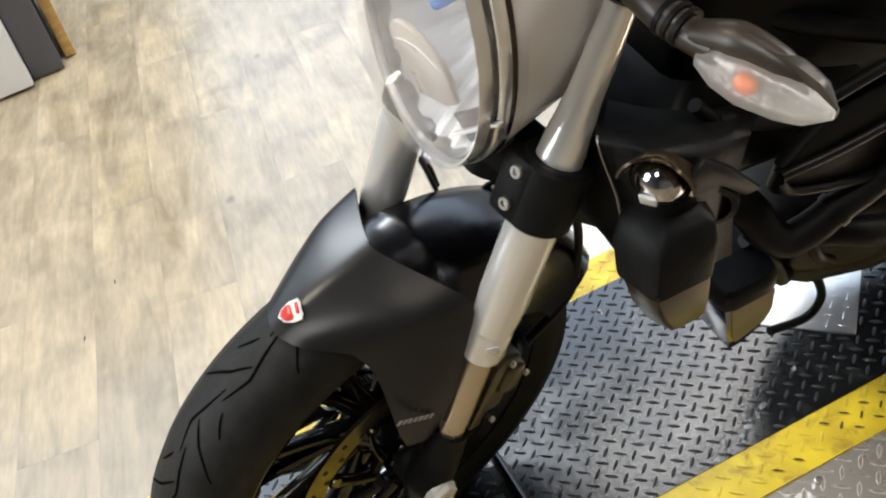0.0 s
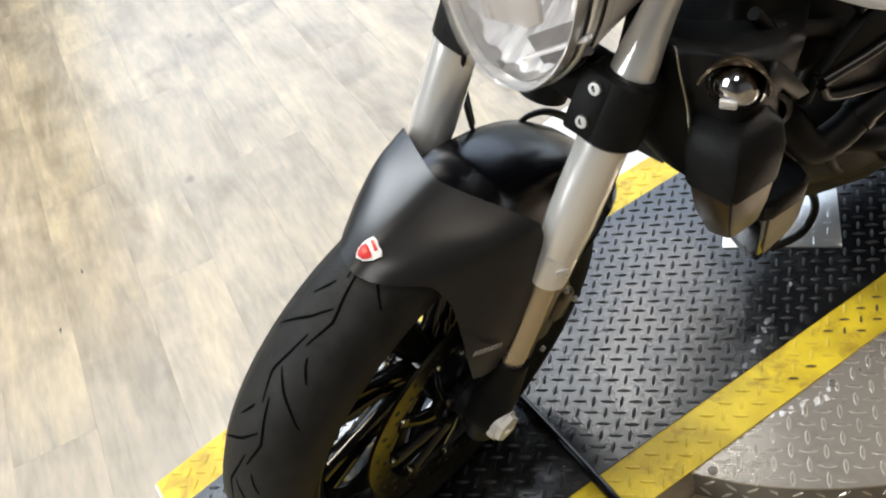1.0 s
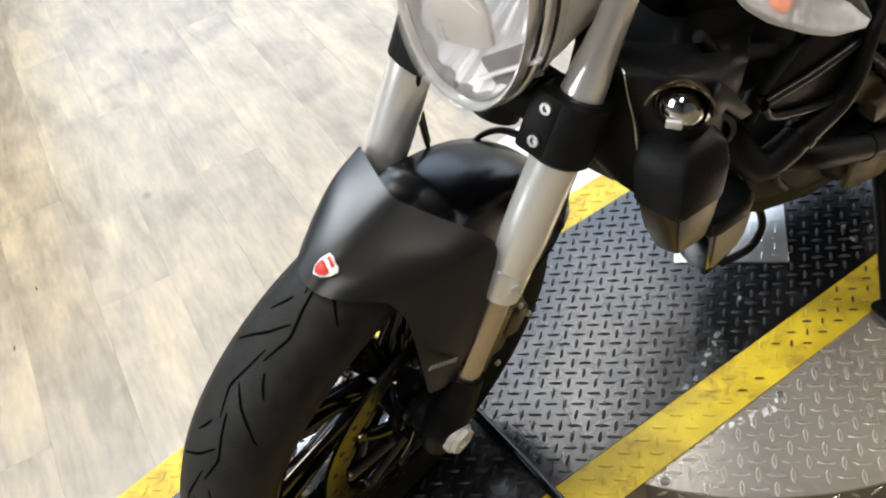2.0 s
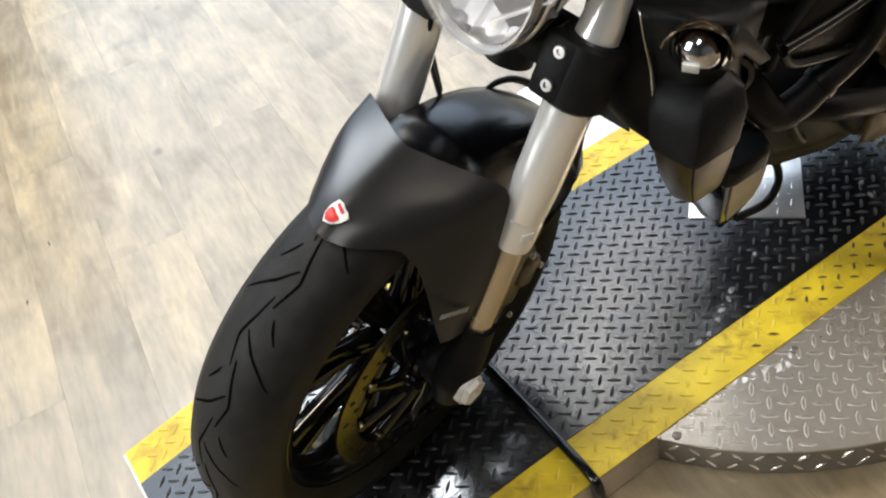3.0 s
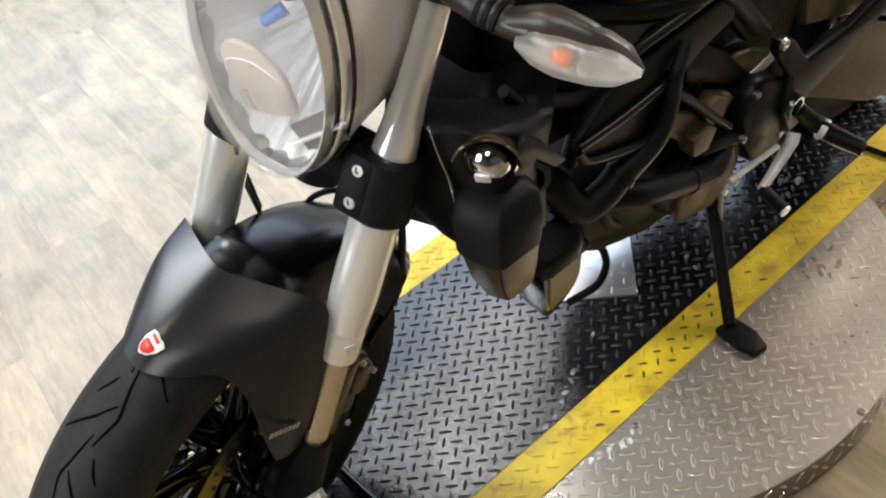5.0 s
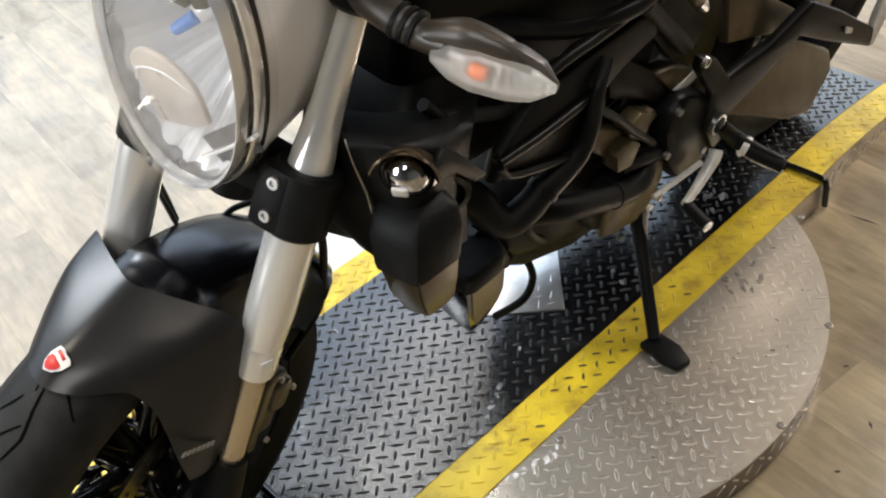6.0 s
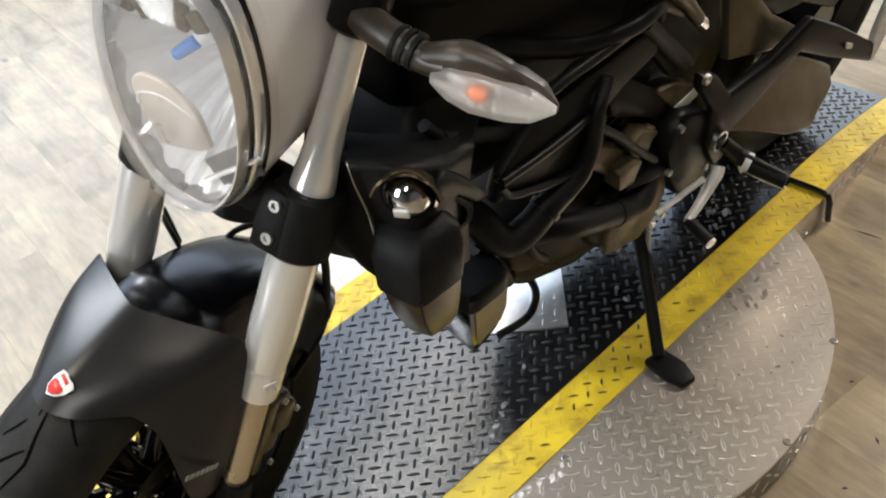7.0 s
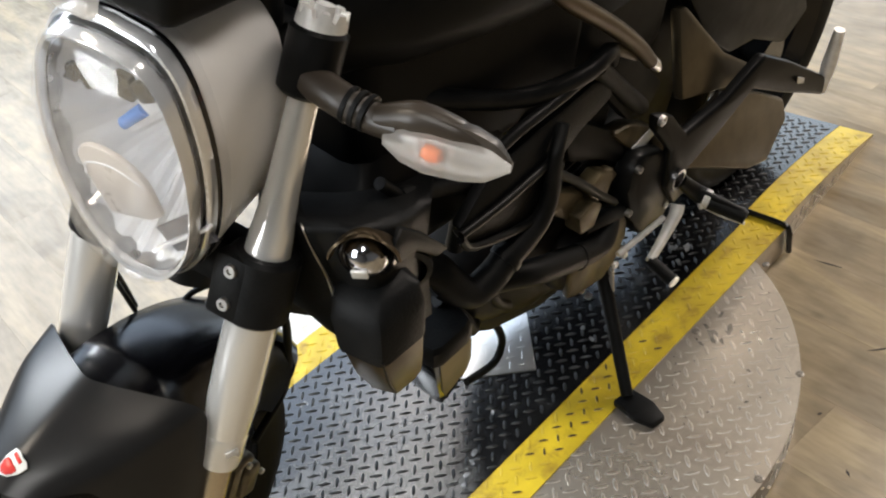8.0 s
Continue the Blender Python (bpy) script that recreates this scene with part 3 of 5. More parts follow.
for i in range(118):
    a = 2 * math.pi * i / 118
    out = Vector((math.cos(a), math.sin(a), 0))
    for k, z in ((0, 0.018), (1, 0.040)):
        c = out * (RADIUS - 0.0035)
        side = Vector((-math.sin(a), math.cos(a), 0))
        lean = 1 if (i + k) % 2 else -1
        u = (side + UP * lean * 0.9).normalized()
        rim_sites.append((Vector((MID, 0, z)) + c + side * 0.006 * k, u, out.cross(u), out))
tagged(part("rim_tread", lug_field(rim_sites, 0.023, 0.0064, 0.0014, 1.0), LUG_METAL, stand, smooth=False), "raised lugs round the rim", kind="stuff")
side_sites = []
for s in (-1, 1):
    for a, b in ((FRONT_END, FRONT_SEAM), (REAR_SEAM, REAR_END)):
        n = int((b - a) / 0.022)
        for i in range(n):
            for z in (0.014, 0.034):
                x = a + (i + 0.5) * 0.022
                if z + 0.012 < deck(x):
                    u = Vector((1, 0, 0.9 if (i + (z > 0.02)) % 2 else -0.9)).normalized()
                    side_sites.append((Vector((x, s * (HALF + 0.0003) + drift(x), z)), u, Vector((-u.z, 0, u.x)), Vector((0, s, 0))))
tagged(part("ramp_side_tread", lug_field(side_sites, 0.023, 0.0064, 0.0014, 1.0), LUG_METAL, stand, smooth=False), "raised lugs on the ramp sides", kind="stuff")
tile_pts = [Vector((0.74, -0.128, DECK + 0.005)) + D1 * u + D2 * v for u, v in ((-0.19, 0), (0, 0), (0, 0.19), (-0.19, 0.19))]
part("cover_plate", slab([(q.x, q.y) for q in tile_pts], 0.004, "XY", DECK + 0.0045, 0.001), BRIGHT_ALUMINIUM, stand, "bright square aluminium cover plate")
tagged(part("cover_plate_tread", lug_field([s for s in tread_sites(0.022, lambda x, y: on_tile(x, y) and on_tile(x + 0.01, y) and on_tile(x - 0.01, y) and on_tile(x, y + 0.01) and on_tile(x, y - 0.01), lambda x: DECK + 0.0062)], 0.022, 0.005, 0.0010), BRIGHT_ALUMINIUM, stand, smooth=False), kind="stuff")
for x, y in ((0.517, -0.308), (0.748, -0.545), (0.977, -0.493), (0.284, -0.307), (0.974, -0.300), (1.20, -0.312)):
    part("screw", lathe([(0.0, 0.0018), (0.0025, 0.0018), (0.0028, 0.0008), (0.0034, 0.0008), (0.0045, 0.0022), (0.0066, 0.0016), (0.0072, 0.0)], 20, "Z"), SCREW_STEEL, stand, "countersunk steel screw", Matrix.Translation((x, y, DECK)))
for x, r in ((FRONT_SEAM, 0.0075), (REAR_SEAM, 0.006)):
    h = DECK + r + 0.004
    part("seam_cord", tube([(x + 0.008, 0.20, h), (x + 0.004, 0.0, h), (x - 0.001, -0.2, h), (x - 0.004, -0.283, h), (x - 0.004, -HALF - r * 1.3, h - 0.012), (x - 0.002, -HALF - r * 1.4, 0.03), (x, -HALF - r * 1.4, r)], r, 12), GLOSS_BLACK, stand, "black cord along the seam of the ramp")


# wear on the runway: pale scuffs on the mat, tread rubbed dark through the tape
def ragged(cx, cy, r, stretch, spin, seed):
    rnd = random.Random(seed)
    pts = []
    for i in range(11):
        a = 2 * math.pi * i / 11
        d = r * rnd.uniform(0.45, 1.1)
        u, v = d * math.cos(a) * stretch, d * math.sin(a)
        pts.append((cx + u * math.cos(spin) - v * math.sin(spin), cy + u * math.sin(spin) + v * math.cos(spin)))
    return pts


for k, (x, y, r, stretch, spin) in enumerate(((0.536, -0.162, 0.008, 1.3, 0.4), (0.520, -0.172, 0.006, 1.6, 0.9), (0.498, -0.180, 0.008, 1.5, 0.5), (0.478, -0.192, 0.007, 1.4, 0.2), (0.446, -0.204, 0.006, 2.4, 0.5), (0.424, -0.206, 0.005, 2.0, 0.3), (0.444, 0.160, 0.0035, 3.2, 0.2), (0.449, 0.156, 0.003, 3.0, 1.5), (0.62, -0.13, 0.005, 2.0, 0.6), (0.90, -0.165, 0.005, 3.0, 0.7), (1.159, -0.145, 0.006, 1.8, 0.5), (1.152, -0.119, 0.006, 2.2, 0.3), (0.855, -0.163, 0.0055, 2.0, 0.9), (0.87, -0.133, 0.0055, 2.2, 0.4), (1.168, -0.165, 0.010, 2.2, 0.2), (1.150, -0.140, 0.008, 1.8, 1.1), (1.185, -0.125, 0.006, 2.4, 0.6), (1.12, -0.175, 0.007, 2.0, 0.9))):
    part("scuff", slab(ragged(x, y, r * 0.8, stretch, spin, k), 0.0006, "XY", DECK + 0.0040, 0), SCUFF, stand, "pale rubbed scuff on the rubber mat")
for k, (x, y, r, stretch, spin) in enumerate(((0.985, -0.325, 0.010, 3.2, 0.9), (1.010, -0.345, 0.007, 2.6, 0.5), (0.955, -0.318, 0.005, 3.0, 1.2), (1.035, -0.315, 0.005, 2.8, 0.3), (0.975, -0.352, 0.004, 3.0, 0.8))):
    part("grime", slab(ragged(x, y, r, stretch, spin, 40 + k), 0.0004, "XY", DECK + 0.0005, 0), GRIME, stand, "dark smear on the aluminium plate")
for k, (x, y, r, stretch, spin) in enumerate(((0.425, -0.299, 0.0045, 2.2, 0.3), (0.438, -0.304, 0.0055, 1.7, 0.5), (0.455, -0.309, 0.0050, 2.0, 0.8), (0.466, -0.305, 0.0032, 2.6, 0.1), (0.476, -0.316, 0.0055, 1.8, 0.6), (0.490, -0.321, 0.0040, 2.4, 0.9), (0.447, -0.318, 0.0030, 2.0, 0.2), (0.412, -0.294, 0.0028, 2.8, 0.1), (0.503, -0.313, 0.0030, 2.2, 0.7))):
    part("chalky_scuff", slab(ragged(x, y, r, stretch, spin, 60 + k), 0.0004, "XY", DECK + 0.0005, 0), CHALK, stand, "pale chalky scuff on the aluminium plate")
speck = random.Random(21)
dots = []
for _ in range(46):
    x, y, r = speck.gauss(0.74, 0.15), -0.30 - abs(speck.gauss(0.06, 0.07)), speck.uniform(0.0010, 0.0026)
    if math.hypot(x - MID, y) < RADIUS - 0.02:
        dots.append(slab(ragged(x, y, r, speck.uniform(1, 2.2), speck.uniform(0, 3), speck.randrange(999)), 0.0004, "XY", DECK + 0.0005, 0))
tagged(part("grime_specks", joined(*dots), GRIME, stand, "dark specks of dirt", smooth=False), kind="stuff")
rnd = random.Random(8)
worn = [s for s in tread_sites(0.0235, lambda x, y: 0.44 < x < 0.96 and INNER + 0.010 < -y < HALF - 0.010, lambda x: deck(x) + 0.0041) if rnd.random() < 0.75 * math.exp(-((s[0].x - 0.70) / 0.14) ** 2) + 0.08]
for s in worn:
    part("tape_wear", lug_field([(s[0], s[1], s[2], s[3])], 0.017, 0.0045, 0.0017), TAPE_WEAR, stand, smooth=False)


# ---- the motorcycle ----
bike = thing("motorcycle", "black naked motorcycle leaning on its side stand upon the turntable", "motorcycle", BODY)


def leg(z, y):
    """A point on a fork leg's axis at height z over the wheel centre."""
    return Vector((0.047 + 0.4816 * (z - 0.065), y, z))


# front wheel
rim = part("front_wheel", lathe([(0.222, -0.046), (0.226, -0.044), (0.222, -0.040), (0.208, -0.03), (0.203, 0.0), (0.208, 0.03), (0.222, 0.040), (0.226, 0.044), (0.222, 0.046), (0.212, 0.044), (0.198, 0.03), (0.193, 0.0), (0.198, -0.03), (0.212, -0.044)], 72, "Y", True), GLOSS_BLACK, bike, "gloss black cast wheel", STEER)


def tyre_profile(radius, half):
    pts = [(0.222, -half * 0.78), (0.235, -half * 0.92), (radius - 0.055, -half), (radius - 0.026, -half * 0.9), (radius - 0.010, -half * 0.62), (radius - 0.003, -half * 0.32), (radius, 0)]
    outer = pts + [(r, -y) for r, y in pts[-2::-1]]
    return outer + [(0.225, half * 0.6), (0.235, 0.0), (0.225, -half * 0.6)]


part("tyre", lathe(tyre_profile(0.300, 0.060), 96, "Y", True), TYRE_RUBBER, rim, "black road tyre with curved tread grooves", angle=60)


def tyre_surface(angle, y, radius=0.300, half=0.060, lift=0.0):
    """A point of the tread, angle from the top towards the front."""
    prof = sorted([(v, r) for r, v in tyre_profile(radius, half)[2:11]])
    ys, rs = [v for v, _ in prof], [r for _, r in prof]
    r = float(np.interp(y, ys, rs)) + lift
    return Vector((-r * math.sin(angle), y, r * math.cos(angle)))


def groove(path, width):
    """A thin strip on the tread along (angle, y) pairs, tapering to its ends; its black paints a groove's shade."""
    line = curve_points([(a, y, 0) for a, y in path], 5)
    rows = []
    for i, q in enumerate(line):
        ahead = line[min(i + 1, len(line) - 1)] - line[max(i - 1, 0)]
        ahead = Vector((ahead.x * 0.3, ahead.y, 0)).normalized()
        w = width * (0.25 + 0.75 * math.sin(math.pi * (i + 0.6) / (len(line) + 0.2)) ** 0.5)
        rows.append([tyre_surface(q.x - ahead.y * k * w / 0.3, q.y + ahead.x * k * w, lift=0.0003) for k in (-0.5, 0.5)])
    return rings_mesh(rows, closed=False, caps=False)


grooves = []
for k in range(12):
    for s in (-1, 1):
        b = radians(30 * k + (15 if s > 0 else 0))
        grooves.append(groove([(b + radians(d), s * y) for d, y in ((14.5, 0.000), (19.5, 0.006), (24.0, 0.0125), (26.0, 0.0122), (31.5, 0.005))], 0.0036))
        grooves.append(groove([(b + radians(d), s * y) for d, y in ((7.8, -0.0055), (10.6, 0.006), (11.8, 0.011), (14.0, 0.024), (17.2, 0.041))], 0.0036))
        grooves.append(groove([(b + radians(d), s * y) for d, y in ((3.2, 0.013), (5.2, 0.018), (7.8, 0.0265))], 0.0032))
tagged(part("tread_groove", joined(*grooves), GROOVE_SHADE, rim), "black strips painted as shaded tread grooves", kind="stuff")
part("hub", lathe([(0.0, -0.07), (0.03, -0.07), (0.034, -0.06), (0.034, -0.03), (0.045, -0.02), (0.045, 0.02), (0.034, 0.03), (0.034, 0.06), (0.03, 0.07), (0.0, 0.07)], 32, "Y"), GLOSS_BLACK, rim)
for k in range(8):
    for s in (-0.11, 0.11):
        a = 2 * math.pi * k / 8 + 0.3
        p, q = Vector((0.04 * math.cos(a + s * 0.8), 0, 0.04 * math.sin(a + s * 0.8))), Vector((0.203 * math.cos(a + s), 0, 0.203 * math.sin(a + s)))
        part("spoke", tube([p, p.lerp(q, 0.5), q], [0.013, 0.010, 0.012], 12, 3, flat=1.5), GLOSS_BLACK, rim)
for s in (-1, 1):
    disc = part("brake_disc", lathe([(0.131, s * 0.063), (0.163, s * 0.063), (0.163, s * 0.068), (0.131, s * 0.068)], 72, "Y", True), DISC_STEEL, rim, "dark steel brake disc")
    part("disc_carrier", lathe([(0.045, s * 0.060), (0.058, s * 0.060), (0.058, s * 0.067), (0.045, s * 0.067)], 32, "Y", True), GLOSS_BLACK, rim, "gloss black ring that carries the brake disc")
    for k in range(10):
        a = 2 * math.pi * k / 10
        part("carrier_arm", tube([(0.054 * math.cos(a + 0.35), s * 0.064, 0.054 * math.sin(a + 0.35)), (0.09 * math.cos(a + 0.14), s * 0.065, 0.09 * math.sin(a + 0.14)), (0.126 * math.cos(a), s * 0.065, 0.126 * math.sin(a))], [0.010, 0.0075, 0.009], 10, 4, flat=0.5), GLOSS_BLACK, rim)
    # dark caps on the disc paint the darkness of drilled holes
    holes = [moved(lathe([(0.0, s * 0.0686), (0.0035, s * 0.0686), (0.0036, s * 0.066)], 8, "Y"), Matrix.Translation((r * math.cos(a), 0, r * math.sin(a)))) for k in range(24) for a, r in ((2 * math.pi * k / 24, 0.150), (2 * math.pi * (k + 0.5) / 24, 0.137))]
    tagged(part("disc_holes", joined(*holes), DEEP_BLACK, rim), "dark dots standing in for drilled holes of the brake disc", kind="stuff")
    for k in range(10):
        a = 2 * math.pi * k / 10
        part("disc_button", lathe([(0.0, s * 0.071), (0.007, s * 0.071), (0.008, s * 0.062)], 14, "Y"), DISC_STEEL, rim, "", Matrix.Translation((0.123 * math.cos(a), 0, 0.123 * math.sin(a))))

axis = Vector((math.sin(RAKE), 0, math.cos(RAKE)))
ahead = Vector((-math.cos(RAKE), 0, math.sin(RAKE)))
TILT_M = Matrix((ahead, Vector((0, 1, 0)), axis)).transposed().to_4x4()      # columns: ahead, right, along the fork

# fork
for s, side in ((-1, "left"), (1, "right")):
    y = -0.10 if s < 0 else 0.096
    fork = part("fork_leg", tube([leg(0.178, y), leg(0.21, y), leg(0.255, y), leg(0.34, y), leg(0.40, y), leg(0.425, y), leg(0.47, y), leg(0.54, y), leg(0.61, y)], [0.0205, 0.0228, 0.0265, 0.0265, 0.0235, 0.0215, 0.0165, 0.0145, 0.0140], 28, 6), SILVER, bike, "brushed silver upside-down fork leg", FORK)
    part("stanchion", tube([leg(0.03, y), leg(0.185, y)], 0.0165, 24), CHAMPAGNE, fork, "champagne-coloured fork tube")
    part("axle_clamp", joined(tube([leg(0.065, y), leg(0.02, y), Vector((0.002, y, -0.010)), Vector((-0.012, y, -0.042))], [0.0215, 0.025, 0.030, 0.018], 20), tube([(0.002, y - 0.018, -0.010), (0.002, y + 0.03, -0.010)], 0.0245, 20)), DULL_BLACK, fork, "black cast axle clamp")
    part("axle_nut", joined(lathe([(0.0, s * 0.028), (0.008, s * 0.028), (0.009, s * 0.033), (0.0185, s * 0.033), (0.0195, s * 0.02)], 6, "Y"), lathe([(0.0, s * 0.026), (0.021, s * 0.026), (0.022, s * 0.0)], 24, "Y")), ZINC, fork, "bright zinc-plated axle nut", Matrix.Translation((0.002, y + s * 0.002, -0.010)))
    part("slider_collar", tube([leg(0.180, y), leg(0.184, y), leg(0.212, y), leg(0.217, y)], [0.0215, 0.0235, 0.0240, 0.0232], 28, 3), SILVER, fork)
    if s < 0:
        part("caution_label", slab([(-0.007, -0.009), (0.007, -0.009), (0.007, 0.009), (-0.007, 0.009)], 0.001, "XZ", 0, 0.0002), WHITE, fork, "", Matrix.Translation(leg(0.206, y) + Vector((-0.0125, -0.0205, 0))) @ Matrix.Rotation(-0.5, 4, "Z"))
    crown = []
    for r, low, high in ((0.0225, 0.0, 0.0), (0.0232, 0.004, 0.004), (0.0218, 0.015, 0.022), (0.0150, 0.015, 0.022), (0.0140, 0.013, 0.013), (0.009, 0.013, 0.013), (0.0085, 0.025, 0.025), (0.0005, 0.026, 0.026)):
        ring = []
        for k in range(48):
            a = 2 * math.pi * k / 48
            h = high if k % 6 < 4 else low
            ring.append(leg(0.604, y) + ahead * (r * math.cos(a)) + Vector((0, r * math.sin(a), 0)) + axis * h)
        crown.append(ring)
    part("fork_cap", rings_mesh(crown), ZINC, fork, "castellated bright fork cap", angle=25)
    caliper = part("brake_caliper", joined(moved(rounded_box((0.046, 0.036, 0.092), 0.010, 3), turn("Y", 30, (0.126, s * 0.076, 0.052))), moved(rounded_box((0.030, 0.046, 0.046), 0.008, 3), turn("Y", 30, (0.142, s * 0.079, 0.060))), moved(rounded_box((0.020, 0.030, 0.110), 0.006), turn("Y", 30, (0.108, s * 0.080, 0.046)))), BRONZE, fork, "dark bronze four-piston brake caliper")
    for dx, dz in ((0.142, 0.100), (0.104, 0.008), (0.160, 0.058)):
        part("caliper_bolt", lathe([(0.0, s * 0.002), (0.0018, s * 0.002), (0.002, s * 0.004), (0.0036, s * 0.004), (0.004, 0.0)], 14, "Y"), ZINC, caliper, "", Matrix.Translation((dx, s * 0.100, dz)))

def yoke_shape(centre_z, height, rad, back, ears=True):
    """A clamp round both legs joined by a bridge."""
    m = Matrix.Translation(leg(centre_z, 0)) @ TILT_M
    shapes = []
    for y in (-0.10, 0.096):
        rad = rad if y < 0 else rad * 0.82
        shapes.append(moved(lathe([(rad - 0.004, -height / 2), (rad, -height / 2 + 0.004), (rad, height / 2 - 0.004), (rad - 0.004, height / 2), (0.0, height / 2), (0.0, -height / 2)], 36, "Z"), m @ Matrix.Translation((0, y, 0))))
        if ears:
            shapes.append(moved(rounded_box((0.030, 0.036, height * 0.95), 0.006), m @ Matrix.Translation((rad * 0.62, y * 0.84, 0))))
    shapes.append(moved(rounded_box((0.05, 0.17, height * 0.7), 0.01), m @ Matrix.Translation((-back, 0, 0))))
    return joined(*shapes)


low_yoke = part("lower_yoke", yoke_shape(0.378, 0.072, 0.0345, 0.02), DULL_BLACK, bike, "black lower fork yoke with two clamp bolts", FORK)
for y in (-0.088,):
    for dz in (0.018, -0.018):
        m = Matrix.Translation(leg(0.380, 0)) @ TILT_M @ Matrix.Translation((0.0365, y, dz))
        part("clamp_bolt", lathe([(0.0, 0.001), (0.0028, 0.001), (0.0032, 0.004), (0.0060, 0.004), (0.0066, 0.003), (0.0066, -0.002)], 18, "X"), STEEL, low_yoke, "", m)
part("upper_yoke", yoke_shape(0.582, 0.062, 0.0265, 0.03, False), SATIN_BLACK, bike, "black upper fork yoke", FORK)
part("steering_stem", tube([leg(0.33, 0) - ahead * 0.035, leg(0.60, 0) - ahead * 0.035], 0.028, 24), SATIN_BLACK, bike, "", FORK)
part("handlebar", tube([(0.42, -0.38, 0.86), (0.37, -0.26, 0.87), (0.31, -0.10, 0.80), (0.305, 0.0, 0.79), (0.31, 0.10, 0.80), (0.37, 0.26, 0.87), (0.42, 0.38, 0.86)], 0.0125, 16), SATIN_BLACK, bike, "black tubular handlebar", FORK)
part("bar_riser", tube([(0.30, -0.05, 0.60), (0.306, -0.05, 0.80)], 0.016, 16), SATIN_BLACK, bike, "", FORK)
part("bar_riser", tube([(0.30, 0.05, 0.60), (0.306, 0.05, 0.80)], 0.016, 16), SATIN_BLACK, bike, "", FORK)

# front fender: satin shell with side wings, and a gloss rear guard
# columns from the crest outwards, each from the nose to the rear edge
FENDER_COLUMNS = [
    [(-0.081, 0.000, 0.2965), (-0.052, 0.000, 0.3075), (-0.010, 0.000, 0.3165), (0.045, 0.000, 0.3235)],
    [(-0.079, 0.012, 0.2955), (-0.050, 0.014, 0.3060), (-0.006, 0.016, 0.3145), (0.050, 0.018, 0.3210)],
    [(-0.066, 0.036, 0.2910), (-0.038, 0.041, 0.3000), (0.008, 0.048, 0.3080), (0.066, 0.054, 0.3120)],
    [(-0.036, 0.059, 0.2800), (-0.010, 0.068, 0.2900), (0.034, 0.082, 0.2980), (0.087, 0.094, 0.2980)],
    [(-0.029, 0.066, 0.2680), (-0.003, 0.077, 0.2760), (0.040, 0.092, 0.2830), (0.090, 0.103, 0.2800)],
    [(-0.021, 0.077, 0.2430), (0.008, 0.090, 0.2500), (0.046, 0.103, 0.2500), (0.084, 0.111, 0.2380)],
    [(-0.022, 0.090, 0.1980), (0.000, 0.101, 0.2000), (0.030, 0.109, 0.1970), (0.060, 0.114, 0.1860)],
    [(-0.023, 0.100, 0.1500), (-0.007, 0.107, 0.1500), (0.012, 0.111, 0.1480), (0.032, 0.114, 0.1460)],
    [(-0.019, 0.103, 0.1100), (-0.010, 0.107, 0.1090), (0.000, 0.110, 0.1080), (0.011, 0.111, 0.1080)],
]


def fender_sheet():
    """A crest along the middle, flat flanks, an eased shoulder and a wing on either side."""
    half = [curve_points(column, 7) for column in FENDER_COLUMNS]
    full = [[Vector((p.x, -p.y, p.z)) for p in column] for column in half[:0:-1]] + half
    lines = [curve_points([column[k] for column in full], 5) for k in range(len(half[0]))]
    for _ in range(4):
        last = [[q.copy() for q in line] for line in lines]
        for line, old in zip(lines, last):
            for k in range(1, len(line) - 1):
                line[k] = old[k].lerp((old[k - 1] + old[k + 1]) / 2, 0.5)
    return rings_mesh(lines, closed=False, caps=False)


fender = part("front_fender", thicken(*fender_sheet(), 0.004), SATIN_FENDER, bike, "satin graphite front mudguard with side wings and a small shield badge", STEER, angle=70)
rows = []
for i, step in [(-1.6, -0.0046), (0, -0.0022), (0.8, -0.0020), (1.5, -0.0016), (1.7, 0.0012), (2.1, 0.0012), (2.6, 0.0004)] + [(k, 0) for k in range(3, 15)]:
    a = radians(-8 - 4.6 * i)
    r = 0.3165 + 0.0235 * i / 14 + step
    w = 0.064
    side, drop = (0.7, 0.012) if i < 0 else (9, 9)
    rows.append([(-(r - min(d, drop)) * math.sin(a), max(-side, min(side, v)) * w, (r - min(d, drop)) * math.cos(a)) for v, d in ((-1.6 + 0.037 * i, 0.100), (-1.32 + 0.018 * i, 0.072), (-1.03, 0.045), (-0.93, 0.024), (-0.75, 0.009), (-0.4, 0.002), (0, 0.0), (0.4, 0.002), (0.75, 0.009), (0.93, 0.024), (1.03, 0.045), (1.32 - 0.018 * i, 0.072), (1.6 - 0.037 * i, 0.100))])
part("rear_guard", thicken(*rings_mesh(rows, closed=False, caps=False), 0.003), GUARD_BLACK, fender, "black rear part of the mudguard", angle=70)


def shield(w, h):
    return [(-0.5 * w, 0.42 * h), (-0.25 * w, 0.5 * h), (0, 0.46 * h), (0.25 * w, 0.5 * h), (0.5 * w, 0.42 * h), (0.48 * w, 0.05 * h), (0.3 * w, -0.3 * h), (0, -0.5 * h), (-0.3 * w, -0.3 * h), (-0.48 * w, 0.05 * h)]


BADGE_M = look((-0.0585, 0.0, 0.3095), (0.22, 0.0, -0.60), -25)
part("badge_back", slab(shield(0.0245, 0.0265), 0.002, "XY", 0, 0.0005), WHITE, fender, "small white shield badge with a red field", BADGE_M)
part("badge_field", slab([(x, y - 0.004) for x, y in shield(0.017, 0.0135)], 0.002, "XY", 0.0012, 0.0003), RED, fender, "red field", BADGE_M)
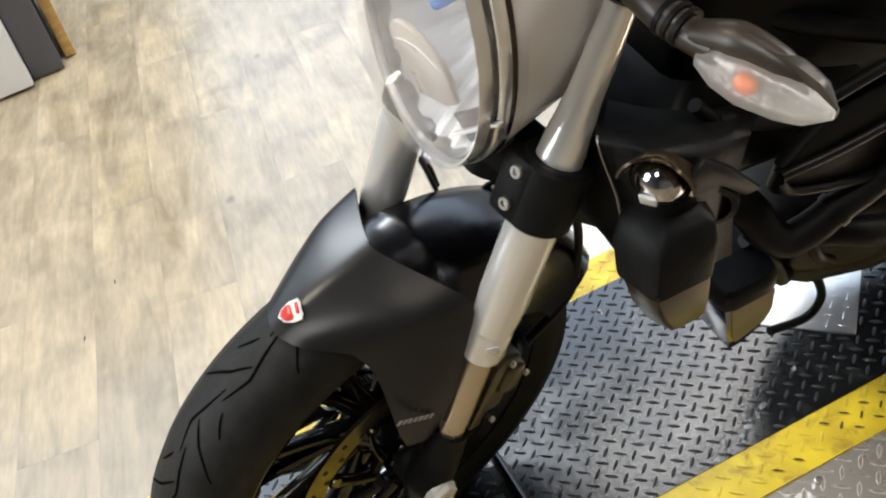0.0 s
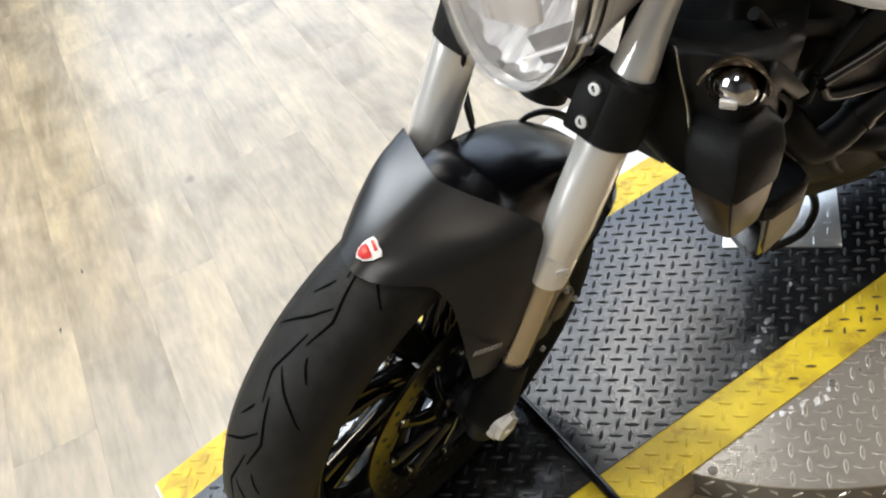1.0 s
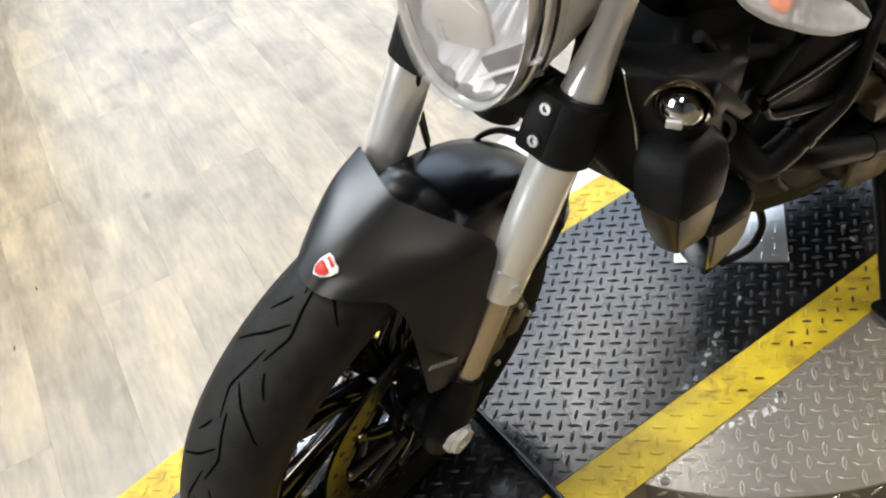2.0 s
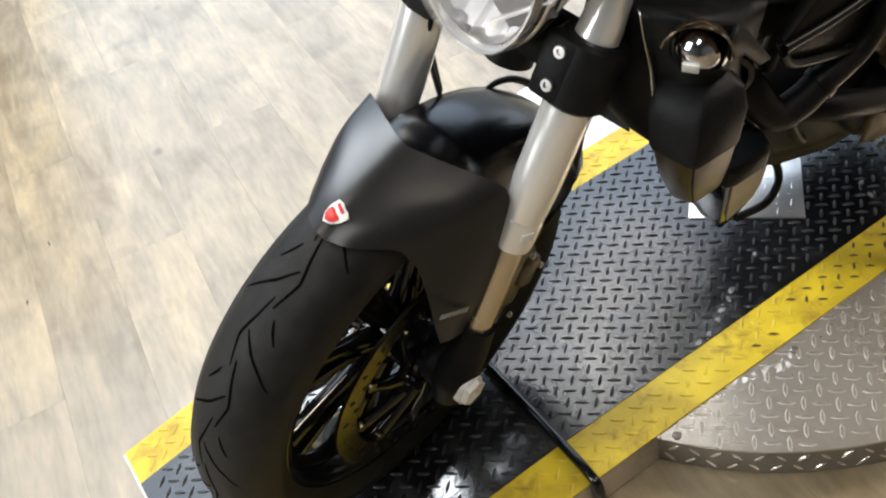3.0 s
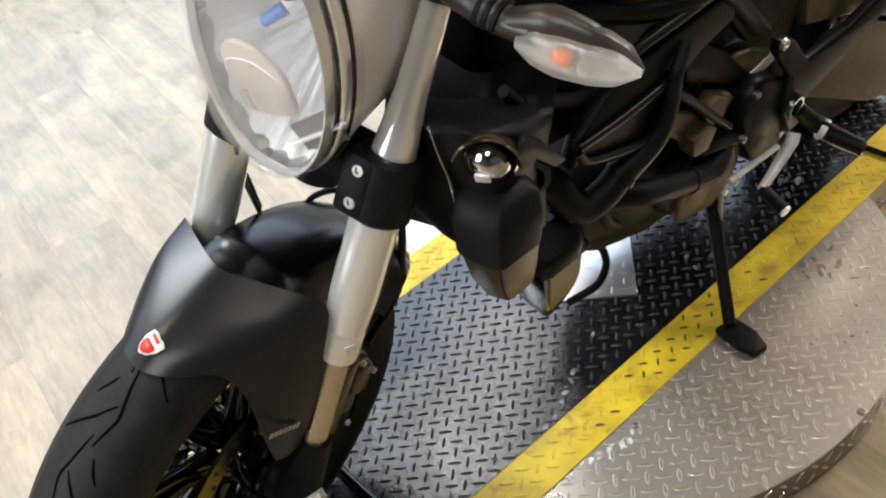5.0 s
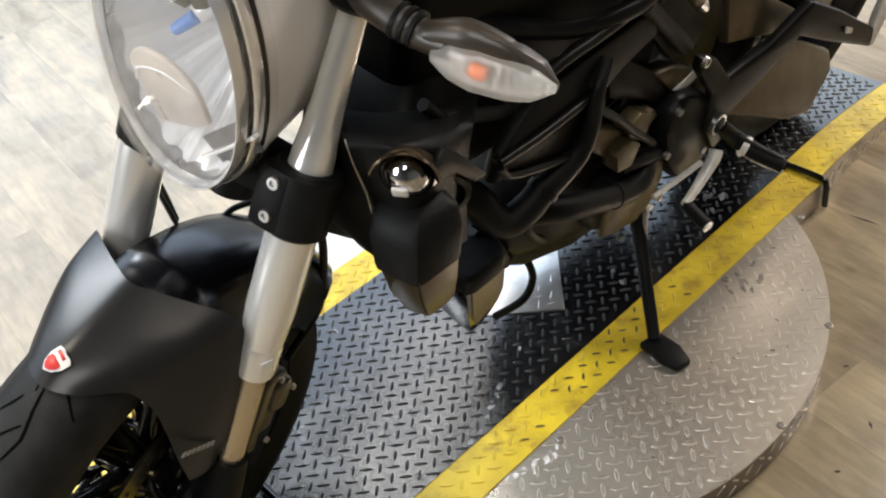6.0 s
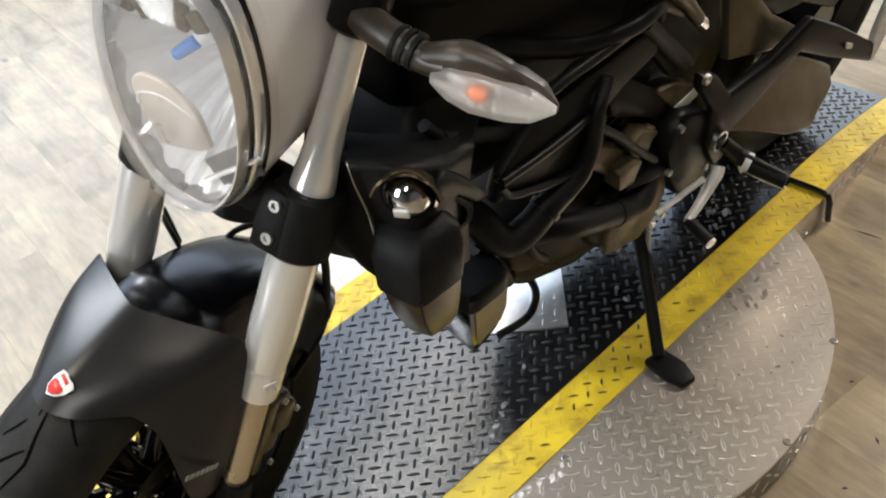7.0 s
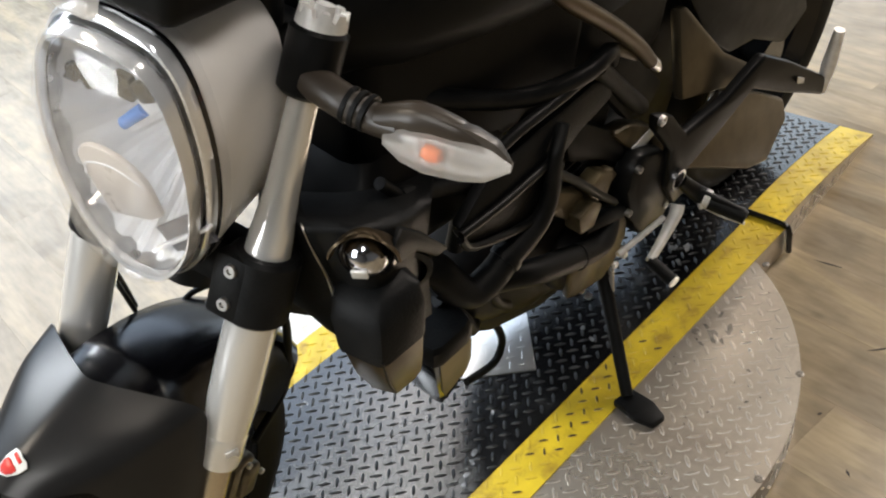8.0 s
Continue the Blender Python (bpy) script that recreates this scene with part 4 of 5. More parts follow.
part("badge_band", slab([(-0.008, 0.0065), (0.004, 0.0065), (0.004, 0.010), (-0.008, 0.010)], 0.002, "XY", 0.0012, 0.0003), RED, fender, "", BADGE_M)
bars = [moved(rounded_box((0.0052, 0.0012, 0.0072), 0.0004, 1), Matrix.Translation((0.0078 * k, 0, 0))) for k in range(-3, 4)]
part("lettering_bars", joined(*bars), INK, fender, "small grey lettering bars", Matrix.Translation((-0.006, -0.1125, 0.174)) @ Matrix.Rotation(radians(-4), 4, "Z") @ Matrix.Rotation(radians(38), 4, "Y"))

# headlight
LENS = [(0, 0.656), (0.043, 0.650), (0.065, 0.628), (0.078, 0.588), (0.084, 0.545), (0.083, 0.500), (0.076, 0.459), (0.062, 0.423), (0.041, 0.393), (0.020, 0.379), (0, 0.376)]
OUTLINE = [(p.x, p.y) for p in curve_points([(y, z, 0) for y, z in LENS], 3)]
OUTLINE = OUTLINE + [(-y, z) for y, z in OUTLINE[-2:0:-1]]


def lens_ring(scale, x, drop=0.0):
    return [(x + 0.05 * (z - 0.51), y * scale, 0.508 + (z - 0.508) * scale + drop) for y, z in OUTLINE]


headlight = part("headlight", rings_mesh([lens_ring(0.97, 0.168), lens_ring(1.0, 0.175), lens_ring(1.0, 0.186), lens_ring(0.985, 0.21), lens_ring(0.965, 0.25), lens_ring(0.945, 0.281), lens_ring(0.90, 0.290), lens_ring(0.80, 0.294), lens_ring(0.02, 0.296)], caps=False), BUCKET, bike, "oval headlight in a pale grey shell behind a clear lens", FORK, angle=50)
part("bezel", rings_mesh([lens_ring(0.975, 0.163), lens_ring(0.998, 0.164), lens_ring(1.010, 0.168), lens_ring(1.010, 0.176), lens_ring(1.0, 0.178)], caps=False), BEZEL, headlight, "thin bright bezel", angle=50)
part("gasket", rings_mesh([lens_ring(1.006, 0.1745), lens_ring(1.022, 0.176), lens_ring(1.024, 0.1795), lens_ring(1.0, 0.181)], caps=False), GLOSS_BLACK, headlight)
part("shell_flange", rings_mesh([lens_ring(1.006, 0.1812), lens_ring(1.036, 0.182), lens_ring(1.038, 0.190), lens_ring(1.0, 0.193)], caps=False), CLEAR, headlight, "clear outer flange")
lens = part("lens", thicken(*rings_mesh([lens_ring(0.985, 0.163), lens_ring(0.96, 0.149), lens_ring(0.88, 0.136), lens_ring(0.70, 0.125), lens_ring(0.45, 0.118), lens_ring(0.2, 0.116), lens_ring(0.02, 0.1155)]), 0.003), CLEAR, headlight, "clear domed headlight lens")
lens.visible_shadow = False
# the bowl is broken into flat flutes
bowl = []
for scale, x in ((0.95, 0.160), (0.86, 0.166), (0.76, 0.182), (0.60, 0.212), (0.38, 0.238), (0.18, 0.250), (0.02, 0.252)):
    ring = lens_ring(scale, x)
    bowl.append([(q[0] + (0.0060 if (k // 2) % 2 else -0.0020) * (1 if 0.2 < scale < 0.9 else 0), q[1], q[2]) for k, q in enumerate(ring)])
part("reflector", rings_mesh(bowl, caps=False), BOWL, headlight, "bright faceted reflector bowl", angle=4)
part("reflector_lip", rings_mesh([lens_ring(0.945, 0.158), lens_ring(0.94, 0.150), lens_ring(0.925, 0.1455), lens_ring(0.90, 0.147), lens_ring(0.885, 0.156), lens_ring(0.885, 0.166)], caps=False), BEZEL, headlight, "bright inner lip", angle=30)
part("lip_groove", rings_mesh([lens_ring(0.884, 0.1545), lens_ring(0.872, 0.154), lens_ring(0.866, 0.162), lens_ring(0.872, 0.170)], caps=False), STEEL, headlight, "grey inner groove", angle=30)
dome = [(0.040 * math.cos(a), 0.036 * math.sin(a)) for a in (math.pi * k / 14 for k in range(15))] + [(-0.042, -0.030), (-0.024, -0.048), (0.010, -0.064), (0.030, -0.072), (0.036, -0.040)]
shade = part("bulb_shade", joined(moved(slab(dome, 0.006, "YZ", 0, 0.002), turn("Y", -8, (0.150, 0.004, 0.506)))), SHADE_BEIGE, headlight, "pale beige rounded bulb shade")
part("shade_ridge", tube([(0.1475, -0.030, 0.512), (0.1455, 0.002, 0.521), (0.1475, 0.034, 0.508), (0.149, 0.042, 0.490)], 0.0016, 8), BOWL, shade, "bright line round the shade")
part("bulb", tube([(0.235, -0.030, 0.585), (0.1865, -0.006, 0.560)], 0.009, 16), REFLECTOR, headlight)
part("bulb_tip", tube([(0.186, -0.006, 0.560), (0.177, 0.013, 0.541)], [0.0066, 0.0058], 14), BLUE, headlight, "blue-tinted bulb tip")
# added blocks whose brown paints reflections in the upper bowl
part("upper_visor", joined(*[moved(rounded_box((0.010, 0.018, 0.020 + 0.006 * (k % 2)), 0.003), turn("X", 30 * (k % 3) - 30, (0.178, -0.020 + 0.021 * k, 0.592 - 0.004 * k))) for k in range(5)]), TAN_METAL, headlight, "brown blocks standing in for reflections in the bowl")
part("fin_backing", moved(rounded_box((0.004, 0.072, 0.034), 0.0015), turn("X", -46, (0.166, -0.049, 0.448))), SLATE, headlight, "dark grey backing of the lower fins")
for k in range(3):
    part("lower_fin", moved(rounded_box((0.008, 0.070, 0.0035), 0.0012), turn("X", -46, (0.160, -0.049 - 0.011 * (k - 1), 0.448 + 0.0115 * (k - 1)))), REFLECTOR, headlight)
part("dash_cover", joined(moved(rounded_box((0.130, 0.125, 0.07), 0.016, 3), turn("Y", 14, (0.238, -0.006, 0.690))), moved(rounded_box((0.06, 0.15, 0.05), 0.014, 3), turn("Y", 14, (0.285, 0.0, 0.722)))), DEEP_BLACK, bike, "black instrument housing over the headlight", FORK)
part("dash_screen", moved(rounded_box((0.014, 0.040, 0.050), 0.006, 3), turn("Y", 24, (0.163, 0.010, 0.694))), FROST, bike, "small clear bracket above the headlight", FORK)


# indicators
def indicator(s):
    line = curve_points([(0.262, s * 0.193, 0.566), (0.266, s * 0.210, 0.566), (0.270, s * 0.232, 0.566), (0.276, s * 0.262, 0.567), (0.278, s * 0.283, 0.570), (0.277, s * 0.301, 0.577)], 5)
    spread = np.linspace(0, 5, len(line))
    high = np.interp(spread, range(6), [0.008, 0.019, 0.0225, 0.0205, 0.0155, 0.004])
    deep = np.interp(spread, range(6), [0.005, 0.012, 0.016, 0.016, 0.012, 0.002])
    glass, shell = [], []
    for p, h, d in zip(line, high, deep):
        glass.append([p + Vector((0.002 - (math.cos(a) ** 0.7 * d if math.cos(a) > 0 else 0.0), 0, h * math.sin(a))) for a in (2 * math.pi * j / 24 for j in range(24))])
        shell.append([p + Vector((0.003 + (math.cos(a) ** 0.8 * d * 1.4 if math.cos(a) > 0 else 0.0), 0, h * math.sin(a) * 1.04 + (0.010 * math.sin(a) * h / 0.0225 if math.sin(a) > 0 and math.cos(a) > 0 else 0.0))) for a in (2 * math.pi * j / 24 for j in range(24))])
    ob = part("indicator", rings_mesh(shell), WARM_BLACK, bike, "turn indicator with a clear faceted lens and amber bulb", FORK)
    part("indicator_lens", rings_mesh(glass), FROST, ob, "clear faceted indicator lens").visible_shadow = False
    part("indicator_reflector", rings_mesh([[p + Vector((0.0035 - 0.002 * (k % 2), 0, 0.92 * h * math.sin(a))) for a in (2 * math.pi * i / 24 for i in range(24))] for k, (p, h) in enumerate(zip(line, high))], caps=False), REFLECTOR, ob, "bright backing behind the lens", angle=5)
    part("indicator_bulb", moved(lathe([(0.0, -0.012), (0.007, -0.009), (0.009, 0.0), (0.007, 0.009), (0.0, 0.012)], 16, "Y"), Matrix.Translation((0.2665, s * 0.236, 0.568)) @ Matrix.Scale(0.85, 4)), AMBER, ob, "amber bulb")
    for k in range(5):
        part("lens_rib", moved(rounded_box((0.004, 0.003, 0.022 - 0.002 * k), 0.001), Matrix.Translation((0.274, s * (0.252 + 0.008 * k), 0.567 + 0.0012 * k))), CHROME, ob)
    part("indicator_stalk", tube([(0.280, s * 0.108, 0.575), (0.274, s * 0.145, 0.574), (0.274, s * 0.178, 0.570), (0.272, s * 0.205, 0.575)], [0.0160, 0.0155, 0.0135, 0.012], 20), WARM_BLACK, ob, "dark stalk")
    part("indicator_hood", tube([(0.274, s * 0.182, 0.574), (0.278, s * 0.215, 0.587), (0.283, s * 0.25, 0.586), (0.286, s * 0.285, 0.578)], [0.012, 0.015, 0.012, 0.004], 14), WARM_BLACK, ob)
    for k in range(3):
        part("stalk_ring", tube([(0.2742, s * (0.150 + 0.009 * k), 0.5732), (0.2742, s * (0.1545 + 0.009 * k), 0.5728)], 0.0168, 20), DULL_BLACK, ob)


indicator(-1)
for nm, line, r in (("brake_hose", [(0.165, 0.058, 0.43), (0.152, 0.066, 0.37), (0.166, 0.078, 0.318), (0.180, 0.086, 0.270), (0.190, 0.088, 0.222)], 0.0042), ("brake_hose", [(0.158, 0.050, 0.43), (0.146, 0.060, 0.37), (0.160, 0.073, 0.315), (0.175, 0.082, 0.265), (0.186, 0.084, 0.220)], 0.0032), ("brake_hose", [(0.200, 0.04, 0.225), (0.219, 0.04, 0.232), (0.240, 0.04, 0.230), (0.273, 0.04, 0.210), (0.311, 0.04, 0.170), (0.335, 0.04, 0.137)], 0.0036), ("brake_hose", [(0.205, 0.046, 0.215), (0.226, 0.046, 0.221), (0.245, 0.046, 0.219), (0.276, 0.046, 0.200), (0.311, 0.046, 0.163), (0.335, 0.046, 0.13)], 0.0032), ("brake_hose", [(0.225, -0.072, 0.33), (0.268, -0.066, 0.235), (0.281, -0.06, 0.14), (0.268, -0.06, 0.07), (0.19, -0.07, 0.06)], 0.0055)):
    part(nm, tube(line, r, 10), DULL_BLACK, bike, "black brake hose", STEER)

# frame, tank and seat
part("fuel_tank", rings_mesh([[(x, w * math.cos(a) * (1 if math.sin(a) > 0 else 0.96), z + (h if math.sin(a) > 0 else 0.075) * math.sin(a)) for a in (2 * math.pi * j / 32 for j in range(32))] for x, w, z, h in ((0.33, 0.05, 0.90, 0.05), (0.35, 0.115, 0.89, 0.10), (0.42, 0.145, 0.875, 0.15), (0.52, 0.158, 0.86, 0.18), (0.62, 0.155, 0.84, 0.17), (0.70, 0.140, 0.82, 0.12), (0.78, 0.12, 0.79, 0.08))]), DEEP_BLACK, bike, "black fuel tank")
part("seat", rings_mesh([[(x, w * math.cos(a), z + (0.045 if math.sin(a) > 0 else h) * math.sin(a)) for a in (2 * math.pi * j / 24 for j in range(24))] for x, w, z, h in ((0.72, 0.10, 0.79, 0.10), (0.80, 0.125, 0.775, 0.13), (0.95, 0.13, 0.78, 0.14), (1.15, 0.12, 0.83, 0.12), (1.35, 0.09, 0.87, 0.06), (1.45, 0.05, 0.89, 0.03))]), DULL_BLACK, bike, "black seat")
part("seat_base", moved(rounded_box((0.30, 0.21, 0.18), 0.03, 3), turn("Y", 10, (0.83, 0, 0.69))), DEEP_BLACK, bike, "black seat base")
part("airbox", moved(rounded_box((0.40, 0.22, 0.22), 0.03, 3), turn("Y", 8, (0.56, 0, 0.74))), DEEP_BLACK, bike, "black airbox below the tank")
frame_ob = part("frame", joined(tube([(0.35, -0.03, 0.80), (0.398, -0.05, 0.788), (0.437, -0.085, 0.773), (0.492, -0.115, 0.75), (0.552, -0.13, 0.723), (0.617, -0.145, 0.704), (0.692, -0.155, 0.699), (0.744, -0.150, 0.700), (0.78, -0.13, 0.66)], 0.0120, 16), tube([(0.35, 0.03, 0.80), (0.492, 0.115, 0.75), (0.617, 0.145, 0.704), (0.80, 0.15, 0.70)], 0.0155, 16)), SATIN_BLACK, bike, "black tubular trellis frame")
for a, b, r in (((0.367, -0.153, 0.716), (0.478, -0.146, 0.656), 0.0095), ((0.343, -0.152, 0.748), (0.367, -0.153, 0.716), 0.007), ((0.505, -0.13, 0.64), (0.49, -0.12, 0.53), 0.012), ((0.72, -0.150, 0.69), (0.87, -0.135, 0.54), 0.013), ((0.36, 0.06, 0.74), (0.52, 0.13, 0.60), 0.014), ((0.52, 0.13, 0.60), (0.71, 0.158, 0.69), 0.016)):
    part("frame_tube", tube([a, b], r, 14), DULL_BLACK, frame_ob)
part("tank_trim", tube([(0.60, -0.15, 0.86), (0.645, -0.15, 0.816), (0.735, -0.15, 0.744), (0.805, -0.15, 0.682), (0.851, -0.15, 0.632)], [0.012, 0.012, 0.012, 0.011, 0.010], 12), BRONZE_AND_SHEEN, bike, "slim bronze trim bar below the seat")
part("trim_tip", tube([(0.851, -0.15, 0.632), (0.862, -0.15, 0.622), (0.872, -0.15, 0.611)], [0.0105, 0.010, 0.008], 12), CHROME, bike, "bright end of the trim bar")
part("frame_column", slab([(0.785, 0.665), (0.871, 0.613), (0.952, 0.531), (0.921, 0.50), (0.866, 0.51), (0.791, 0.597)], 0.02, "XZ", -0.112, 0.005), DEEP_BLACK, bike)
part("side_cover", slab([(0.990, 0.632), (1.008, 0.630), (1.100, 0.515), (1.175, 0.460), (1.100, 0.453), (0.976, 0.492)], 0.02, "XZ", 0, 0.006), GUNMETAL_FLOOR_SHEEN, bike, "gunmetal side cover tinted brown for the floor's reflection", Matrix.Translation((0, -0.125, 0.54)) @ Matrix.Rotation(radians(-16), 4, "X") @ Matrix.Translation((0, 0, -0.54)))
# added black sheet that hides the bright rear spokes
part("tail_panel", slab([(0.974, 0.680), (1.006, 0.640), (1.097, 0.524), (1.181, 0.462), (1.270, 0.446), (1.405, 0.372), (1.480, 0.412), (1.442, 0.470), (1.300, 0.580), (1.20, 0.74), (1.05, 0.74)], 0.03, "XZ", -0.100, 0.01), DEEP_BLACK, bike, "matt black sheet added to darken the tail and hide the spokes")
part("trim_bracket", slab([(0.761, 0.70), (0.783, 0.69), (0.83, 0.652), (0.83, 0.638), (0.765, 0.681)], 0.012, "XZ", -0.138, 0.004), TAN_METAL, bike, "small tan bracket")

# engine
def blob(rows, n=32, power=0.5):
    """A rounded-box tube along x from (x, half width, height of middle, half height) rows."""
    f = lambda c: math.copysign(abs(c) ** power, c)
    return rings_mesh([[(x, w * f(math.cos(a)), z + h * f(math.sin(a))) for a in (2 * math.pi * j / n for j in range(n))] for x, w, z, h in rows])


engine = part("engine", blob(((0.56, 0.06, 0.33, 0.05), (0.60, 0.09, 0.325, 0.075), (0.68, 0.105, 0.31, 0.09), (0.80, 0.11, 0.30, 0.11), (0.90, 0.105, 0.33, 0.11), (0.96, 0.08, 0.36, 0.09))), ENGINE, bike, "dark cast twin-cylinder engine", angle=60)
part("side_plate", slab([(0.833, 0.376), (0.855, 0.366), (0.873, 0.332), (0.878, 0.288), (0.862, 0.250), (0.825, 0.226), (0.767, 0.240), (0.730, 0.254), (0.73, 0.31), (0.80, 0.36)], 0.014, "XZ", -0.136, 0.004), TAN_METAL, engine, "tan cast side plate of the crankcase")
part("alternator_cover", lathe([(0.0, -0.138), (0.04, -0.137), (0.055, -0.132), (0.062, -0.125), (0.066, -0.112), (0.066, -0.09)], 40, "Y"), ENGINE, engine, "round dark alternator cover", Matrix.Translation((0.775, 0, 0.305)))
part("sprocket_cover", slab([(0.846, 0.442), (0.875, 0.456), (0.939, 0.430), (0.965, 0.388), (0.992, 0.300), (0.971, 0.256), (0.899, 0.274), (0.865, 0.330), (0.842, 0.399)], 0.04, "XZ", -0.137, 0.014), SATIN_BLACK, engine, "black sprocket cover")
for x, z in ((0.86, 0.44), (0.955, 0.36), (0.965, 0.30), (0.90, 0.275), (0.85, 0.36), (0.884, 0.245), (0.80, 0.20), (0.775, 0.235)):
    part("case_bolt", lathe([(0.0, -0.005), (0.003, -0.005), (0.0035, -0.008), (0.006, -0.008), (0.0065, 0.0)], 12, "Y"), STEEL, engine, "", Matrix.Translation((x, -0.152 if x > 0.84 and z > 0.26 else -0.132, z)))
for k in range(7):
    part("cylinder_fin", moved(rounded_box((0.12, 0.21, 0.005), 0.002), turn("Y", -8, (0.735 - 0.003 * k, 0, 0.405 + 0.019 * k))), ENGINE, engine)
part("cylinder_head", moved(rounded_box((0.13, 0.20, 0.10), 0.02, 3), turn("Y", -8, (0.715, 0, 0.60))), ENGINE, engine)
part("belt_cover", slab([(0.69, 0.497), (0.781, 0.434), (0.792, 0.416), (0.751, 0.392), (0.678, 0.462)], 0.03, "XZ", -0.120, 0.006), TAN_METAL, engine, "tan-sheened cam belt cover")
part("belt_cover_lip", slab([(0.779, 0.463), (0.822, 0.455), (0.836, 0.436), (0.803, 0.417)], 0.02, "XZ", -0.126, 0.004), TAN_METAL, engine, "pale edge of the belt cover")
part("cam_cover_block", slab([(0.742, 0.470), (0.776, 0.480), (0.806, 0.462), (0.797, 0.430), (0.764, 0.428)], 0.028, "XZ", -0.132, 0.003), TAN_METAL, engine, "small tan cast block")
part("head_block", slab([(0.716, 0.440), (0.748, 0.452), (0.772, 0.432), (0.758, 0.398), (0.724, 0.404)], 0.03, "XZ", -0.140, 0.003), TAN_METAL, engine, "small tan cast block")
part("black_box", slab([(0.708, 0.573), (0.757, 0.570), (0.827, 0.515), (0.894, 0.437), (0.888, 0.415), (0.807, 0.470), (0.725, 0.517)], 0.05, "XZ", -0.098, 0.010), DEEP_BLACK, engine, "matt black box above the belt cover")
part("belt_strap", tube([(0.655, -0.146, 0.563), (0.71, -0.149, 0.510), (0.765, -0.149, 0.452), (0.818, -0.146, 0.400)], 0.0065, 10), DULL_BLACK, engine)
part("injector_body", moved(rounded_box((0.13, 0.15, 0.07), 0.015, 3), turn("Y", 20, (0.80, -0.02, 0.525))), DULL_BLACK, engine)
part("coil_box", slab([(0.821, 0.511), (0.870, 0.501), (0.937, 0.462), (0.946, 0.440), (0.902, 0.428), (0.879, 0.450)], 0.03, "XZ", -0.112, 0.006), TAN_METAL, engine, "small tan box with a pale edge")
part("box_edge", slab([(0.878, 0.455), (0.932, 0.465), (0.945, 0.444), (0.899, 0.428)], 0.008, "XZ", -0.125, 0.003), ZINC, engine)
part("sump", blob(((0.57, 0.06, 0.27, 0.03), (0.62, 0.085, 0.255, 0.035), (0.72, 0.10, 0.235, 0.035), (0.82, 0.095, 0.215, 0.03), (0.87, 0.06, 0.22, 0.02))), ENGINE, engine, "", angle=60)



# the pod before the front cylinder: faceted, dull black above, floor reflection painted below
def faceted(levels, ease=0.13):
    """A body of four-cornered sections (z, corners) with eased corners."""
    rings = []
    for z, corners in levels:
        pts, ring = [Vector((x, y, z)) for x, y in corners], []
        for k in range(4):
            a, p, b = pts[k - 1], pts[k], pts[(k + 1) % 4]
            u, v = p.lerp(a, ease), p.lerp(b, ease)
            ring += [u, (u + v + p * 2) / 4, v]
        rings.append(ring)
    return rings_mesh(rings)


POD = [
    (0.692, [(0.268, -0.220), (0.308, -0.220), (0.326, -0.150), (0.264, -0.175)]),
    (0.684, [(0.257, -0.231), (0.315, -0.232), (0.332, -0.140), (0.246, -0.178)]),
    (0.664, [(0.249, -0.240), (0.314, -0.241), (0.336, -0.140), (0.234, -0.184)]),
    (0.634, [(0.246, -0.243), (0.309, -0.243), (0.334, -0.145), (0.234, -0.190)]),
    (0.575, [(0.262, -0.233), (0.317, -0.233), (0.336, -0.155), (0.248, -0.194)]),
    (0.528, [(0.282, -0.220), (0.326, -0.220), (0.336, -0.165), (0.270, -0.194)]),
    (0.512, [(0.291, -0.213), (0.324, -0.213), (0.332, -0.172), (0.281, -0.192)]),
]
pod = part("front_pod", faceted(POD[2:]), BRONZE_AND_SHEEN, bike, "faceted pod before the engine, dull black above, brown floor reflection painted below", angle=35)
part("pod_shell", faceted([(z - 0.010 * (k == 3), [(x + (x - 0.285) * 0.025, y + (y + 0.19) * 0.03) for x, y in corners]) for k, (z, corners) in enumerate(POD[:4])]), DULL_BLACK, pod, "dull black upper shell", angle=35)
part("pod_seam", tube([(0.247, -0.2425, 0.630), (0.2625, -0.2325, 0.575), (0.283, -0.2195, 0.528)], 0.0016, 8), DEEP_BLACK, pod, "dark seam between the facets")
FILTER = [
    (0.474, [(0.382, -0.180), (0.446, -0.180), (0.458, -0.105), (0.390, -0.105)]),
    (0.462, [(0.376, -0.189), (0.451, -0.188), (0.462, -0.098), (0.384, -0.098)]),
    (0.400, [(0.390, -0.180), (0.462, -0.176), (0.476, -0.098), (0.396, -0.098)]),
    (0.348, [(0.406, -0.170), (0.466, -0.166), (0.474, -0.102), (0.402, -0.106)]),
    (0.320, [(0.416, -0.162), (0.450, -0.158), (0.456, -0.116), (0.416, -0.120)]),
    (0.312, [(0.424, -0.154), (0.444, -0.151), (0.448, -0.126), (0.422, -0.128)]),
]
oil = part("oil_filter_box", faceted(FILTER, 0.2), GLOSS_BLACK, bike, "gloss black rounded box below the engine", angle=50)
part("filter_cap", faceted([(z + dz, [(x + (x - 0.42) * g, y + (y + 0.145) * g) for x, y in FILTER[1][1]]) for z, dz, g in ((0.462, -0.012, 0.03), (0.462, 0.012, 0.05), (0.462, 0.018, -0.05))], 0.2), DULL_BLACK, oil)
face = [Vector(p) for p in ((0.389, -0.1855, 0.448), (0.449, -0.1835, 0.446), (0.459, -0.1745, 0.392), (0.456, -0.1695, 0.364), (0.4185, -0.1665, 0.342), (0.409, -0.1715, 0.362))]
part("filter_facet", thicken(face, [tuple(range(6))], 0.003), BRONZE_AND_SHEEN, oil, "facet coloured brown for the floor's reflection", Matrix.Translation((0, -0.002, 0)))
